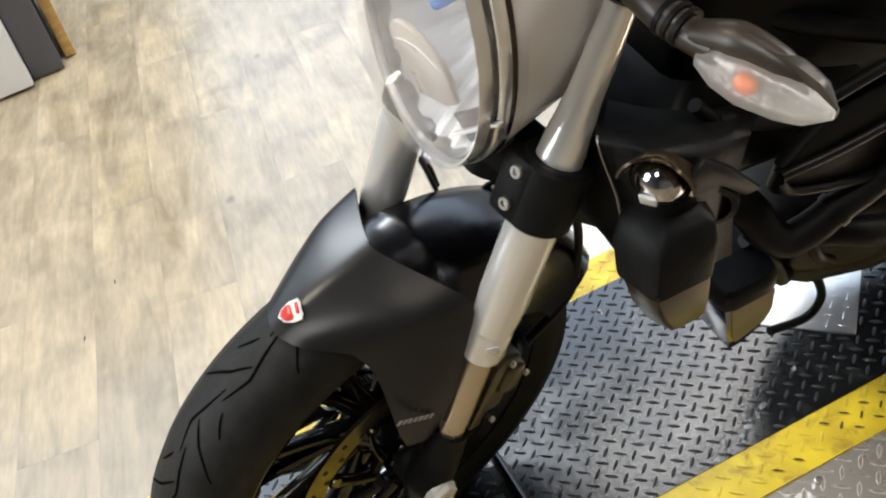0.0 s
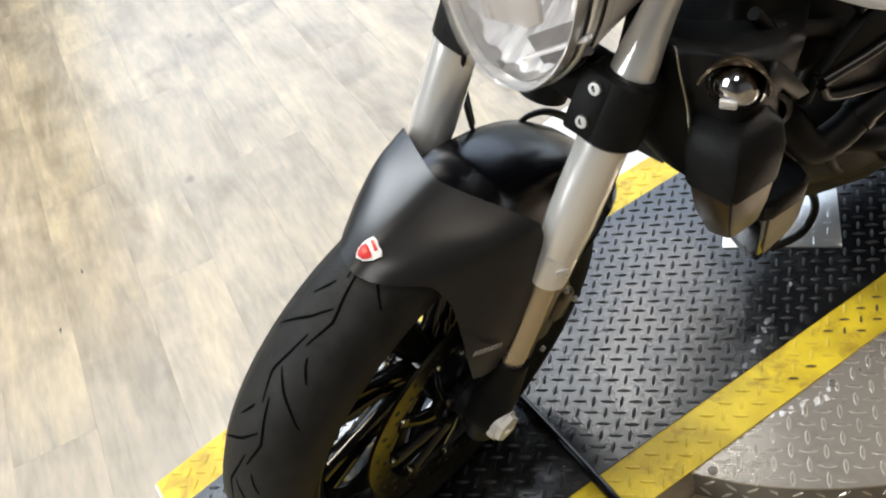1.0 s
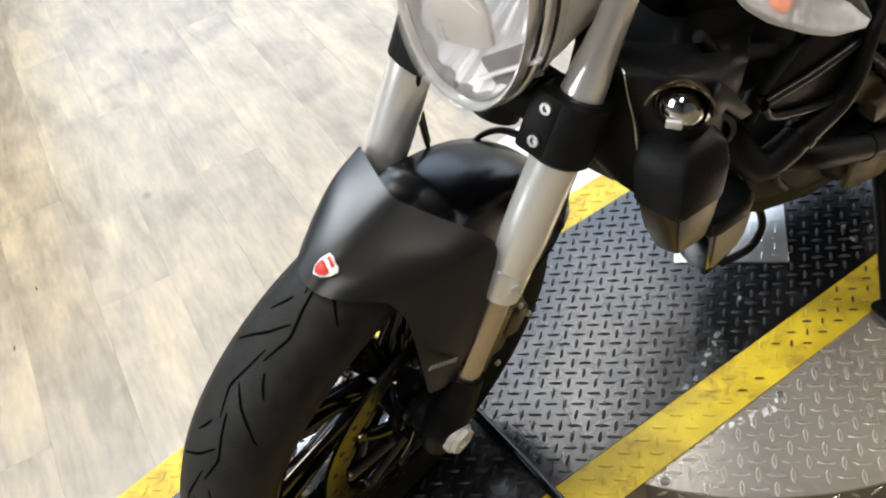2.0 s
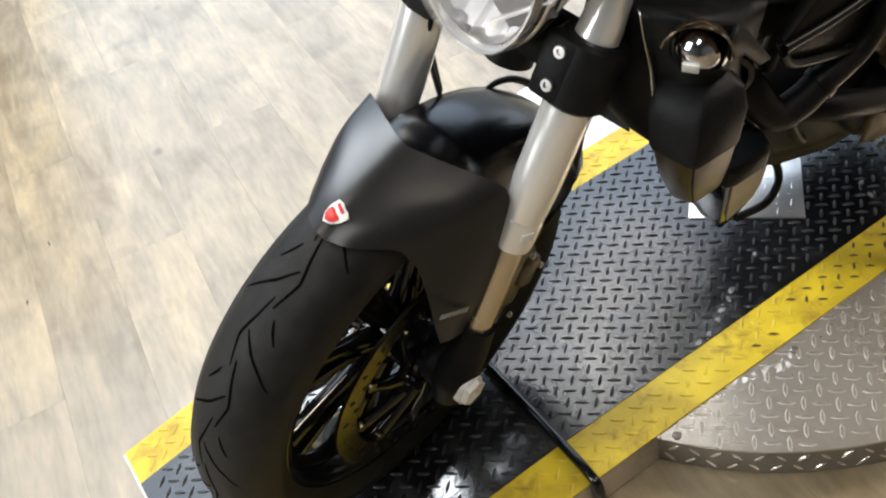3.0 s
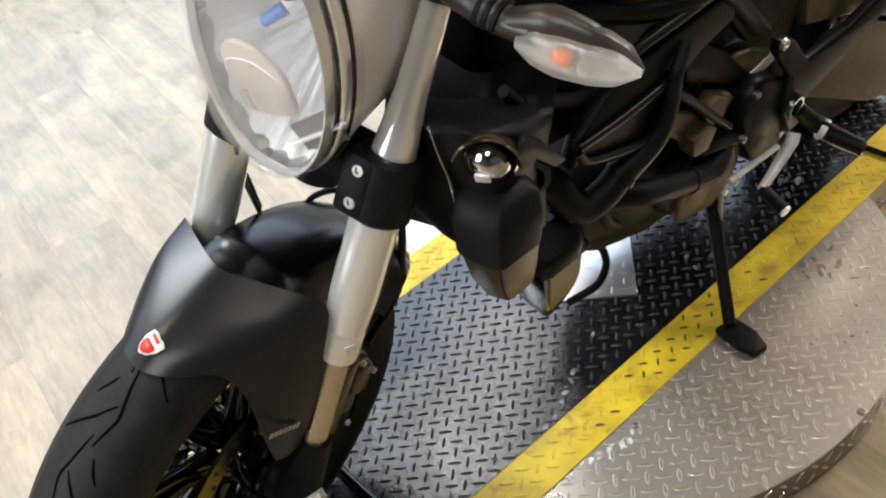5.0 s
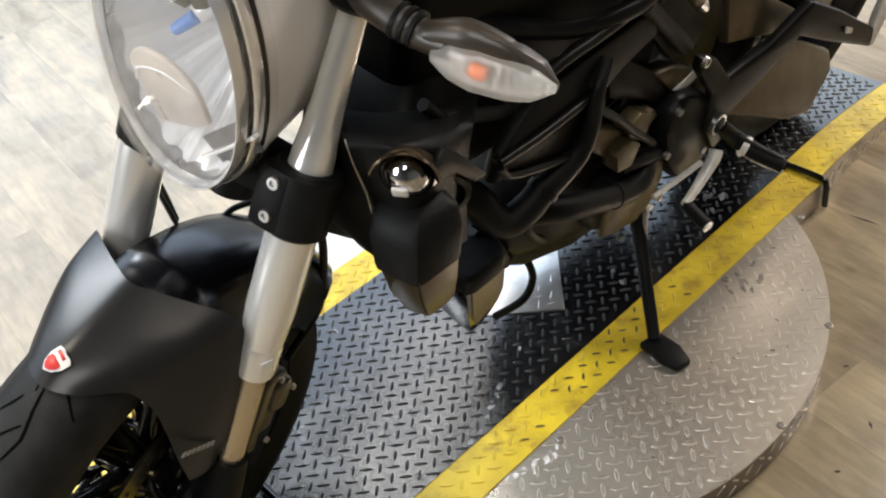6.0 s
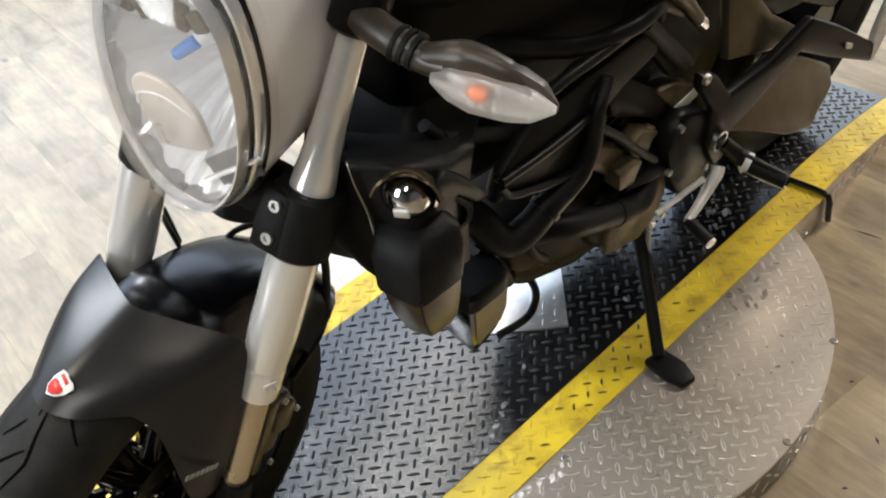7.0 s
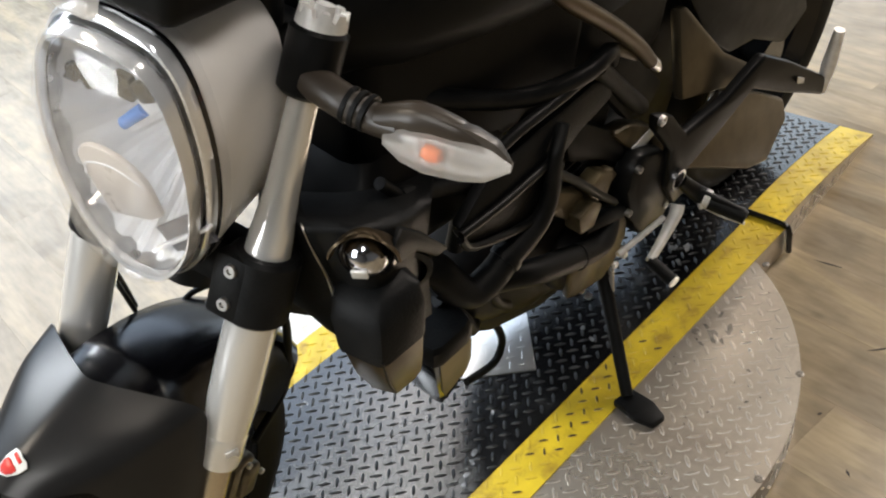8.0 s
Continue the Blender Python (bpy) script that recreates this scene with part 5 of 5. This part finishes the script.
part("drain_hose", tube([(0.60, -0.05, 0.225), (0.643, -0.05, 0.205), (0.673, -0.05, 0.169), (0.689, -0.05, 0.114), (0.668, -0.05, 0.08), (0.60, -0.05, 0.095)], 0.0068, 12), DULL_BLACK, engine, "black looped hose")
for line, r in (([(0.48, -0.10, 0.43), (0.52, -0.11, 0.37), (0.55, -0.10, 0.31), (0.58, -0.08, 0.28)], 0.010), ([(0.47, -0.11, 0.46), (0.50, -0.115, 0.41), (0.515, -0.10, 0.33), (0.55, -0.07, 0.27)], 0.0065), ([(0.56, -0.11, 0.42), (0.58, -0.12, 0.36), (0.62, -0.11, 0.31)], 0.008)):
    part("vent_hose", tube(line, r, 12), DULL_BLACK, engine, "thin black hose")
part("hose_clip", tube([(0.505, -0.112, 0.366), (0.512, -0.112, 0.354)], 0.013, 14), SATIN_BLACK, engine)
pipe = part("coolant_hose", tube([(0.432, -0.075, 0.525), (0.448, -0.095, 0.520), (0.463, -0.118, 0.510), (0.478, -0.135, 0.480), (0.500, -0.145, 0.462), (0.531, -0.150, 0.470), (0.556, -0.152, 0.486), (0.589, -0.155, 0.499), (0.617, -0.158, 0.515), (0.632, -0.160, 0.552), (0.637, -0.158, 0.600), (0.66, -0.15, 0.64)], [0.024, 0.024, 0.0225, 0.0215, 0.021, 0.0205, 0.0195, 0.0175, 0.014, 0.0115, 0.010, 0.009], 20, 6), DULL_BLACK, bike, "thick black curved hose beside the engine")
part("hose_clamp", tube([(0.552, -0.1515, 0.483), (0.560, -0.152, 0.488)], 0.0222, 20), SATIN_BLACK, pipe)
part("hose_clamp", tube([(0.444, -0.090, 0.521), (0.450, -0.098, 0.519)], 0.0256, 20), SATIN_BLACK, pipe)
lower = part("crankcase_pipe", tube([(0.57, -0.11, 0.40), (0.602, -0.13, 0.401), (0.633, -0.145, 0.395), (0.705, -0.152, 0.368), (0.764, -0.152, 0.345), (0.80, -0.148, 0.345), (0.85, -0.12, 0.36)], 0.0195, 18), DULL_BLACK, bike, "black pipe along the crankcase")
part("hose_clamp", tube([(0.722, -0.152, 0.361), (0.729, -0.152, 0.3585)], 0.0215, 20), DULL_BLACK, lower)
part("upper_stub", tube([(0.755, -0.135, 0.385), (0.80, -0.142, 0.378), (0.85, -0.138, 0.355)], 0.0135, 14), DULL_BLACK, bike)
wedge = part("side_wedge", slab([(0.467, 0.588), (0.547, 0.588), (0.646, 0.598), (0.659, 0.582), (0.635, 0.525), (0.617, 0.514), (0.559, 0.528), (0.486, 0.556)], 0.012, "XZ", -0.142, 0.004), DULL_BLACK, bike, "black V-shaped side panel with raised edges")
part("frame_plate", slab([(0.471, 0.590), (0.533, 0.646), (0.615, 0.654), (0.72, 0.661), (0.765, 0.660), (0.774, 0.614), (0.706, 0.596), (0.659, 0.571), (0.551, 0.584), (0.485, 0.580)], 0.018, "XZ", -0.138, 0.006), DULL_BLACK, wedge, "broad dull black frame plate")
part("frame_rail", tube([(0.505, -0.148, 0.667), (0.521, -0.15, 0.673), (0.573, -0.15, 0.681), (0.628, -0.15, 0.683), (0.697, -0.15, 0.689), (0.73, -0.145, 0.70)], 0.0075, 12), SATIN_BLACK, wedge)
for line in ([(0.470, -0.150, 0.586), (0.547, -0.151, 0.586), (0.645, -0.152, 0.595)], [(0.470, -0.150, 0.580), (0.490, -0.151, 0.554), (0.559, -0.153, 0.528), (0.617, -0.155, 0.515), (0.637, -0.155, 0.528), (0.657, -0.153, 0.580)]):
    part("panel_edge", tube(line, 0.0058, 10), SATIN_BLACK, wedge)

# radiator cowl and horn
far = [(0.385, 0.085, 0.66), (0.370, 0.088, 0.58), (0.355, 0.088, 0.50), (0.365, 0.086, 0.42), (0.410, 0.085, 0.355)]
ridge = [(0.345, -0.018, 0.66), (0.360, -0.022, 0.58), (0.377, -0.028, 0.51), (0.381, -0.030, 0.45), (0.386, -0.030, 0.385)]
near = [(0.430, -0.100, 0.665), (0.420, -0.102, 0.61), (0.410, -0.104, 0.555), (0.412, -0.104, 0.49), (0.420, -0.100, 0.42)]
rows = []
for a, b, c in zip(curve_points(far, 5), curve_points(ridge, 5), curve_points(near, 5)):
    mid1, mid2 = a.lerp(b, 0.5) + Vector((-0.006, 0, 0)), b.lerp(c, 0.5) + Vector((-0.008, -0.004, 0))
    rows.append(curve_points([a, mid1, b], 4)[:-1] + curve_points([b, mid2, c, c + Vector((0.05, -0.004, 0.0))], 4))
cowl = part("radiator_cowl", thicken(*rings_mesh(rows, closed=False, caps=False), 0.003), DULL_BLACK, bike, "black pointed cowl in front of the engine", angle=35)
part("far_wing", slab([(0.372, 0.45), (0.370, 0.372), (0.410, 0.328), (0.470, 0.262), (0.460, 0.345), (0.41, 0.48)], 0.008, "XZ", 0.088, 0.003), DULL_BLACK, cowl, "dull black far wing of the cowl")
# steel strip that paints the glare along the black ridge
part("cowl_edge", tube([(0.342, -0.024, 0.64), (0.352, -0.027, 0.585), (0.366, -0.031, 0.53), (0.371, -0.033, 0.50), (0.374, -0.034, 0.475)], [0.0008, 0.0012, 0.0020, 0.0028, 0.0012], 8), STEEL, cowl, "thin bright line painted as glare on the cowl's edge")
part("cowl_wing", slab([(0.412, 0.626), (0.445, 0.592), (0.491, 0.533), (0.469, 0.533), (0.433, 0.572), (0.407, 0.572), (0.402, 0.602)], 0.008, "XZ", -0.112, 0.003), DULL_BLACK, cowl, "dull black side wing of the cowl")
part("hose_port", lathe([(0.026, -0.012), (0.033, -0.010), (0.034, 0.0), (0.033, 0.012), (0.026, 0.012)], 30, "X"), DULL_BLACK, cowl, "", Matrix.Translation((0.437, -0.092, 0.528)) @ Matrix.Rotation(radians(50), 4, "Z"))
HORN_M = Matrix.Translation((0.392, -0.0795, 0.5775)) @ Matrix.Rotation(radians(38), 4, "Z") @ Matrix.Rotation(radians(8), 4, "Y") @ Matrix.Scale(1.04, 4)
horn = part("horn", lathe([(0.0, -0.024), (0.010, -0.023), (0.020, -0.017), (0.026, -0.008), (0.0285, 0.004), (0.0285, 0.010)], 32, "X"), HORN_CHROME, bike, "chrome horn dome set in the cowl", HORN_M)
part("horn_rim", lathe([(0.0285, -0.001), (0.031, -0.003), (0.034, -0.001), (0.034, 0.006), (0.0285, 0.008)], 32, "X", True), GLOSS_BLACK, horn)
part("horn_tag", moved(rounded_box((0.005, 0.019, 0.019), 0.002), Matrix.Translation((-0.021, 0.006, -0.013)) @ Matrix.Rotation(radians(-30), 4, "Y")), ZINC, horn, "square pale tag")
part("horn_hood", thicken(*rings_mesh([[HORN_M @ Vector((x, r * math.cos(radians(d)), r * math.sin(radians(d)))) for d in range(12, 169, 12)] for x, r in ((0.012, 0.034), (-0.006, 0.038), (-0.018, 0.040), (-0.024, 0.043))], closed=False, caps=False), 0.003), BRONZE_AND_SHEEN, cowl, "hood over the horn, coloured for a brown reflection", angle=70)

# stands, pegs and levers
DOWN = BODY.inverted()
heel, toe = DOWN @ Vector((0.768, -0.298, DECK + 0.016)), DOWN @ Vector((0.757, -0.352, DECK + 0.010))
kick = part("side_stand", tube([(0.856, -0.112, 0.235), (0.846, -0.135, 0.195), (0.81, -0.19, 0.135), heel], [0.016, 0.0125, 0.011, 0.0105], 16), DULL_BLACK, bike, "black side stand with a broad foot")
part("stand_foot", moved(slab([(-0.022, -0.018), (0.020, -0.020), (0.024, 0.030), (0.016, 0.062), (-0.012, 0.064), (-0.024, 0.030)], 0.014, "XY", 0, 0.004), DOWN @ Matrix.Translation((0.764, -0.306, DECK + 0.0075)) @ Matrix.Rotation(radians(172), 4, "Z")), DULL_BLACK, kick, "flat black stand foot")
part("stand_spring", tube([(0.868, -0.125, 0.245), (0.845, -0.150, 0.185)], 0.006, 10), STEEL, kick)
arm = slab([(0.872, 0.535), (0.890, 0.528), (0.917, 0.512), (0.972, 0.447), (1.056, 0.469), (1.134, 0.518), (1.22, 0.468), (1.337, 0.388), (1.352, 0.342), (1.208, 0.413), (1.123, 0.460), (1.052, 0.403), (0.991, 0.361), (1.006, 0.319), (0.977, 0.299), (0.938, 0.36), (0.934, 0.435), (0.876, 0.505)], 0.020, "XZ", -0.158, 0.006)
hanger = part("footrest_hanger", ([(x, y - 0.17 * max(0.0, x - 0.98), z) for x, y, z in arm[0]], arm[1]), SATIN_BLACK, bike, "black footrest hanger with a long rear arm")
part("arm_slot", slab([(1.235, 0.435), (1.262, 0.420), (1.265, 0.408), (1.240, 0.420)], 0.004, "XZ", 0, 0.001), ZINC, hanger, "", Matrix.Translation((0, -0.216, 0)))
part("pivot_ring", lathe([(0.0145, -0.004), (0.0185, -0.004), (0.0185, 0.004), (0.0145, 0.004)], 28, "Y", True), CHROME, hanger, "bright pivot ring", Matrix.Translation((0.956, -0.173, 0.370)))
part("hanger_bolt", lathe([(0.0, -0.002), (0.004, -0.002), (0.005, -0.006), (0.008, -0.006), (0.009, 0.0)], 18, "Y"), STEEL, hanger, "", Matrix.Translation((0.872, -0.170, 0.532)))
peg = part("footpeg", tube([(1.015, -0.185, 0.305), (1.022, -0.215, 0.300), (1.032, -0.268, 0.293)], [0.013, 0.015, 0.0115], 14, flat=0.8), DULL_BLACK, bike, "folding footpeg with rubber grip")
part("peg_bracket", joined(tube([(0.985, -0.165, 0.345), (1.01, -0.18, 0.315), (1.02, -0.20, 0.303)], [0.012, 0.014, 0.016], 14), tube([(1.012, -0.188, 0.318), (1.035, -0.262, 0.300)], 0.006, 10)), SATIN_BLACK, peg, "black peg bracket")
part("peg_collar", tube([(1.018, -0.196, 0.304), (1.021, -0.206, 0.302)], 0.0165, 16), ZINC, peg, "pale collar")
part("peg_edge", joined(tube([(1.014, -0.196, 0.290), (1.020, -0.232, 0.285), (1.030, -0.270, 0.283)], 0.0032, 8), tube([(1.004, -0.198, 0.301), (1.007, -0.200, 0.292), (1.014, -0.197, 0.288)], 0.0042, 8)), ZINC, peg, "pale metal edge of the peg")
lever = part("gear_lever", tube([(0.948, -0.186, 0.330), (0.940, -0.190, 0.320), (0.919, -0.192, 0.300), (0.890, -0.196, 0.286), (0.862, -0.200, 0.278)], [0.0150, 0.0145, 0.0120, 0.0100, 0.0090], 14, flat=0.75), ZINC, bike, "pale bent gear lever with a rubber toe")
part("lever_toe", tube([(0.864, -0.200, 0.276), (0.857, -0.248, 0.268)], 0.0105, 14), DULL_BLACK, lever)
part("toe_cap", tube([(0.857, -0.247, 0.268), (0.8565, -0.251, 0.2675)], 0.0098, 14), ZINC, lever)
part("linkage_rod", tube([(0.937, -0.172, 0.300), (0.827, -0.162, 0.292)], 0.0052, 10), ZINC, lever)
for x, z in ((0.829, 0.266), (0.853, 0.270)):
    part("linkage_bolt", lathe([(0.0, -0.004), (0.006, -0.004), (0.007, 0.0)], 14, "Y"), ZINC, lever, "", Matrix.Translation((x, -0.158, z)))
part("swingarm", slab([(0.97, 0.42), (1.065, 0.372), (1.204, 0.376), (1.30, 0.330), (1.378, 0.280), (1.385, 0.235), (1.303, 0.185), (1.233, 0.206), (1.07, 0.300), (0.97, 0.34)], 0.03, "XZ", 0, 0.008), GUNMETAL_FLOOR_SHEEN, bike, "gunmetal swingarm tinted brown for the floor's reflection", Matrix.Translation((0, -0.135, 0.29)) @ Matrix.Rotation(radians(-18), 4, "X") @ Matrix.Translation((0, 0, -0.29)))
# pale zinc here paints the reflection on the glossy peg
part("passenger_peg", tube([(1.345, -0.222, 0.352), (1.342, -0.224, 0.41), (1.336, -0.226, 0.482)], [0.009, 0.0125, 0.009], 12), ZINC, hanger, "passenger footpeg coloured pale for its reflection")
rear = part("rear_wheel", lathe([(0.222, -0.07), (0.226, -0.066), (0.205, -0.04), (0.205, 0.04), (0.226, 0.066), (0.222, 0.07), (0.195, 0.04), (0.195, -0.04)], 64, "Y", True), GLOSS_BLACK, bike, "gloss black rear wheel", Matrix.Translation((1.45, 0, 0.30)))
part("tyre", lathe(tyre_profile(0.305, 0.080), 80, "Y", True), TYRE_RUBBER, rear, "wide black rear tyre", angle=60)
part("hub", lathe([(0.0, -0.08), (0.05, -0.08), (0.055, 0.0), (0.05, 0.08), (0.0, 0.08)], 32, "Y"), GLOSS_BLACK, rear)
for k in range(10):
    a = 2 * math.pi * k / 10
    part("spoke", tube([(0.05 * math.cos(a), 0, 0.05 * math.sin(a)), (0.2 * math.cos(a + 0.1), 0, 0.2 * math.sin(a + 0.1))], 0.012, 10, 3), GLOSS_BLACK, rear)
# unseen dark parts, added to block the lights mirrored in the mat
part("swingarm", slab([(0.97, 0.44), (1.185, 0.395), (1.42, 0.30), (1.435, 0.25), (1.27, 0.20), (1.16, 0.24), (1.07, 0.31), (0.97, 0.33)], 0.03, "XZ", 0.135, 0.008), SATIN_BLACK, bike, "black far arm of the swingarm")
part("rear_shock", joined(tube([(1.00, 0.02, 0.34), (1.06, 0.02, 0.68)], 0.022, 16), tube([(1.01, 0.02, 0.42), (1.05, 0.02, 0.62)], 0.036, 16)), DULL_BLACK, bike, "black rear shock absorber")
part("inner_guard", slab([(0.975, 0.24), (1.10, 0.26), (1.145, 0.40), (1.165, 0.56), (1.20, 0.68), (1.0, 0.72), (0.95, 0.50)], 0.17, "XZ", 0.03, 0.02), DEEP_BLACK, bike, "matt black block added ahead of the rear wheel to stop mirrored light")
part("exhaust_collector", blob(((0.66, 0.02, 0.25, 0.03), (0.74, 0.045, 0.215, 0.055), (0.84, 0.055, 0.205, 0.07), (1.0, 0.055, 0.205, 0.075), (1.12, 0.05, 0.21, 0.08), (1.20, 0.03, 0.24, 0.05)), 24), ENGINE, bike, "unseen dark block on the far side, added to stop mirrored light", Matrix.Translation((0, 0.125, 0)))
# added filler that keeps the gaps behind the frame dark
part("inner_shroud", moved(rounded_box((0.25, 0.19, 0.20), 0.03, 3), turn("Y", 6, (0.53, 0.02, 0.60))), DEEP_BLACK, bike, "matt black filler added to darken the side gaps")

# the engine's front, its cowl and hoses are scaled towards the camera to fit its view
CAMERA_POINT = Vector((-0.20, -0.70, 1.37))


def pull_to_camera(p, near, far):
    """Scale p towards the camera point; near and far: the share at the foremost part and at the hose port."""
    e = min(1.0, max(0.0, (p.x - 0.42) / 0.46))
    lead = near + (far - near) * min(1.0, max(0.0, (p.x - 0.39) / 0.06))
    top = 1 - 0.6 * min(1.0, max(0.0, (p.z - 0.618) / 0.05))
    return CAMERA_POINT + (p - CAMERA_POINT) * (1 - lead * top * (1 - e * e * (3 - 2 * e)))


def pull_part_to_camera(ob, m, near, far):
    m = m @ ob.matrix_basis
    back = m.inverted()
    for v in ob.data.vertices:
        v.co = back @ pull_to_camera(m @ v.co, near, far)
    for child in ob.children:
        pull_part_to_camera(child, m, near, far)


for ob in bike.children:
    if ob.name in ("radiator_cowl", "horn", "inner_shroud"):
        pull_part_to_camera(ob, Matrix(), 0.205, 0.14)
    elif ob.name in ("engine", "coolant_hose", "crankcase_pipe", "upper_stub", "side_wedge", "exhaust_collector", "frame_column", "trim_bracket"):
        pull_part_to_camera(ob, Matrix(), 0.09, 0.06)


# ---- the cabinet by the wall and the floor's planks ----
cabinet = thing("cabinet", "slate grey and white laminate cabinet with a raw pine edge", "cabinet")
part("white_panel", moved(rounded_box((0.9, 0.5, 0.9), 0.006), Matrix.Translation((-0.86, 2.36, 0.46)) @ Matrix.Rotation(radians(3), 4, "Z")), WHITE_BOARD, cabinet, "white laminate body")
part("slate_panel", moved(rounded_box((0.10, 0.62, 1.0), 0.004), Matrix.Translation((-0.362, 2.50, 0.505)) @ Matrix.Rotation(radians(3), 4, "Z")), SLATE, cabinet, "slate grey end panel")
part("pine_edge", moved(rounded_box((0.035, 0.7, 1.0), 0.004), Matrix.Translation((-0.285, 2.62, 0.505)) @ Matrix.Rotation(radians(3), 4, "Z")), PINE, cabinet, "raw pine edging")

PLANK_W, PLANK_L = 0.155, 1.22
GRAIN = radians(83)
rng = random.Random(5)
variants = []
for k in range(6):
    bm = bmesh.new()
    bmesh.ops.create_cube(bm, size=1, matrix=Matrix.Diagonal((PLANK_L - 0.0002, PLANK_W - 0.0002, 0.006, 1)) @ Matrix.Translation((0, 0, -0.5)))
    bmesh.ops.bevel(bm, geom=[e for e in bm.edges if all(v.co.z > -0.001 for v in e.verts)], offset=0.00015, segments=1, affect="EDGES")
    me = bpy.data.meshes.new("plank")
    bm.to_mesh(me)
    bm.free()
    me.materials.append(WOOD)
    variants.append(me)
spin = Matrix.Rotation(GRAIN, 4, "Z")
far_points, far_faces = [], []
for r in range(-44, 45):
    for c in range(-6, 9):
        centre = spin @ Vector((c * PLANK_L + (r * 0.37 % 1.0) * PLANK_L, r * PLANK_W, 0)) + Vector((0.8, 1.0, 0))
        if not (ROOM[0] + 0.17 < centre.x < ROOM[1] - 0.17 and ROOM[2] + 0.63 < centre.y < ROOM[3] - 0.63):
            continue
        near = -1.6 < centre.x < 3.0 and -1.4 < centre.y < 3.4
        if near:
            ob = new("plank", variants[rng.randrange(6)])
            ob.parent = floor
            ob.matrix_local = Matrix.Translation(centre) @ spin
        else:
            base = len(far_points)
            far_points += [tuple(centre + spin @ Vector((sx * (PLANK_L / 2 - 0.0008), sy * (PLANK_W / 2 - 0.0008), 0))) for sx, sy in ((-1, -1), (1, -1), (1, 1), (-1, 1))]
            far_faces.append((base, base + 1, base + 2, base + 3))
tagged(part("far_planks", (far_points, far_faces), WOOD, floor, smooth=False), "planks further off", kind="stuff")

for x, y, spin_deg, size in ((1.330, -0.375, -87, 0.028), (1.160, -0.550, -49, 0.020), (0.843, -0.691, -52, 0.022), (0.879, -0.625, 40, 0.008), (0.769, -0.631, -60, 0.005), (0.968, -0.536, -48, 0.005), (1.47, -0.46, -70, 0.014), (-0.33, 0.95, 80, 0.012), (-0.42, 0.80, 70, 0.010)):
    part("floor_crack", slab([(-size, -0.0012), (0, -0.0028), (size, 0.0004), (0.2 * size, 0.0022)], 0.0006, "XY", 0.0004, 0), CRACK, floor, "", Matrix.Translation((x, y, 0)) @ Matrix.Rotation(radians(spin_deg), 4, "Z"), smooth=False)
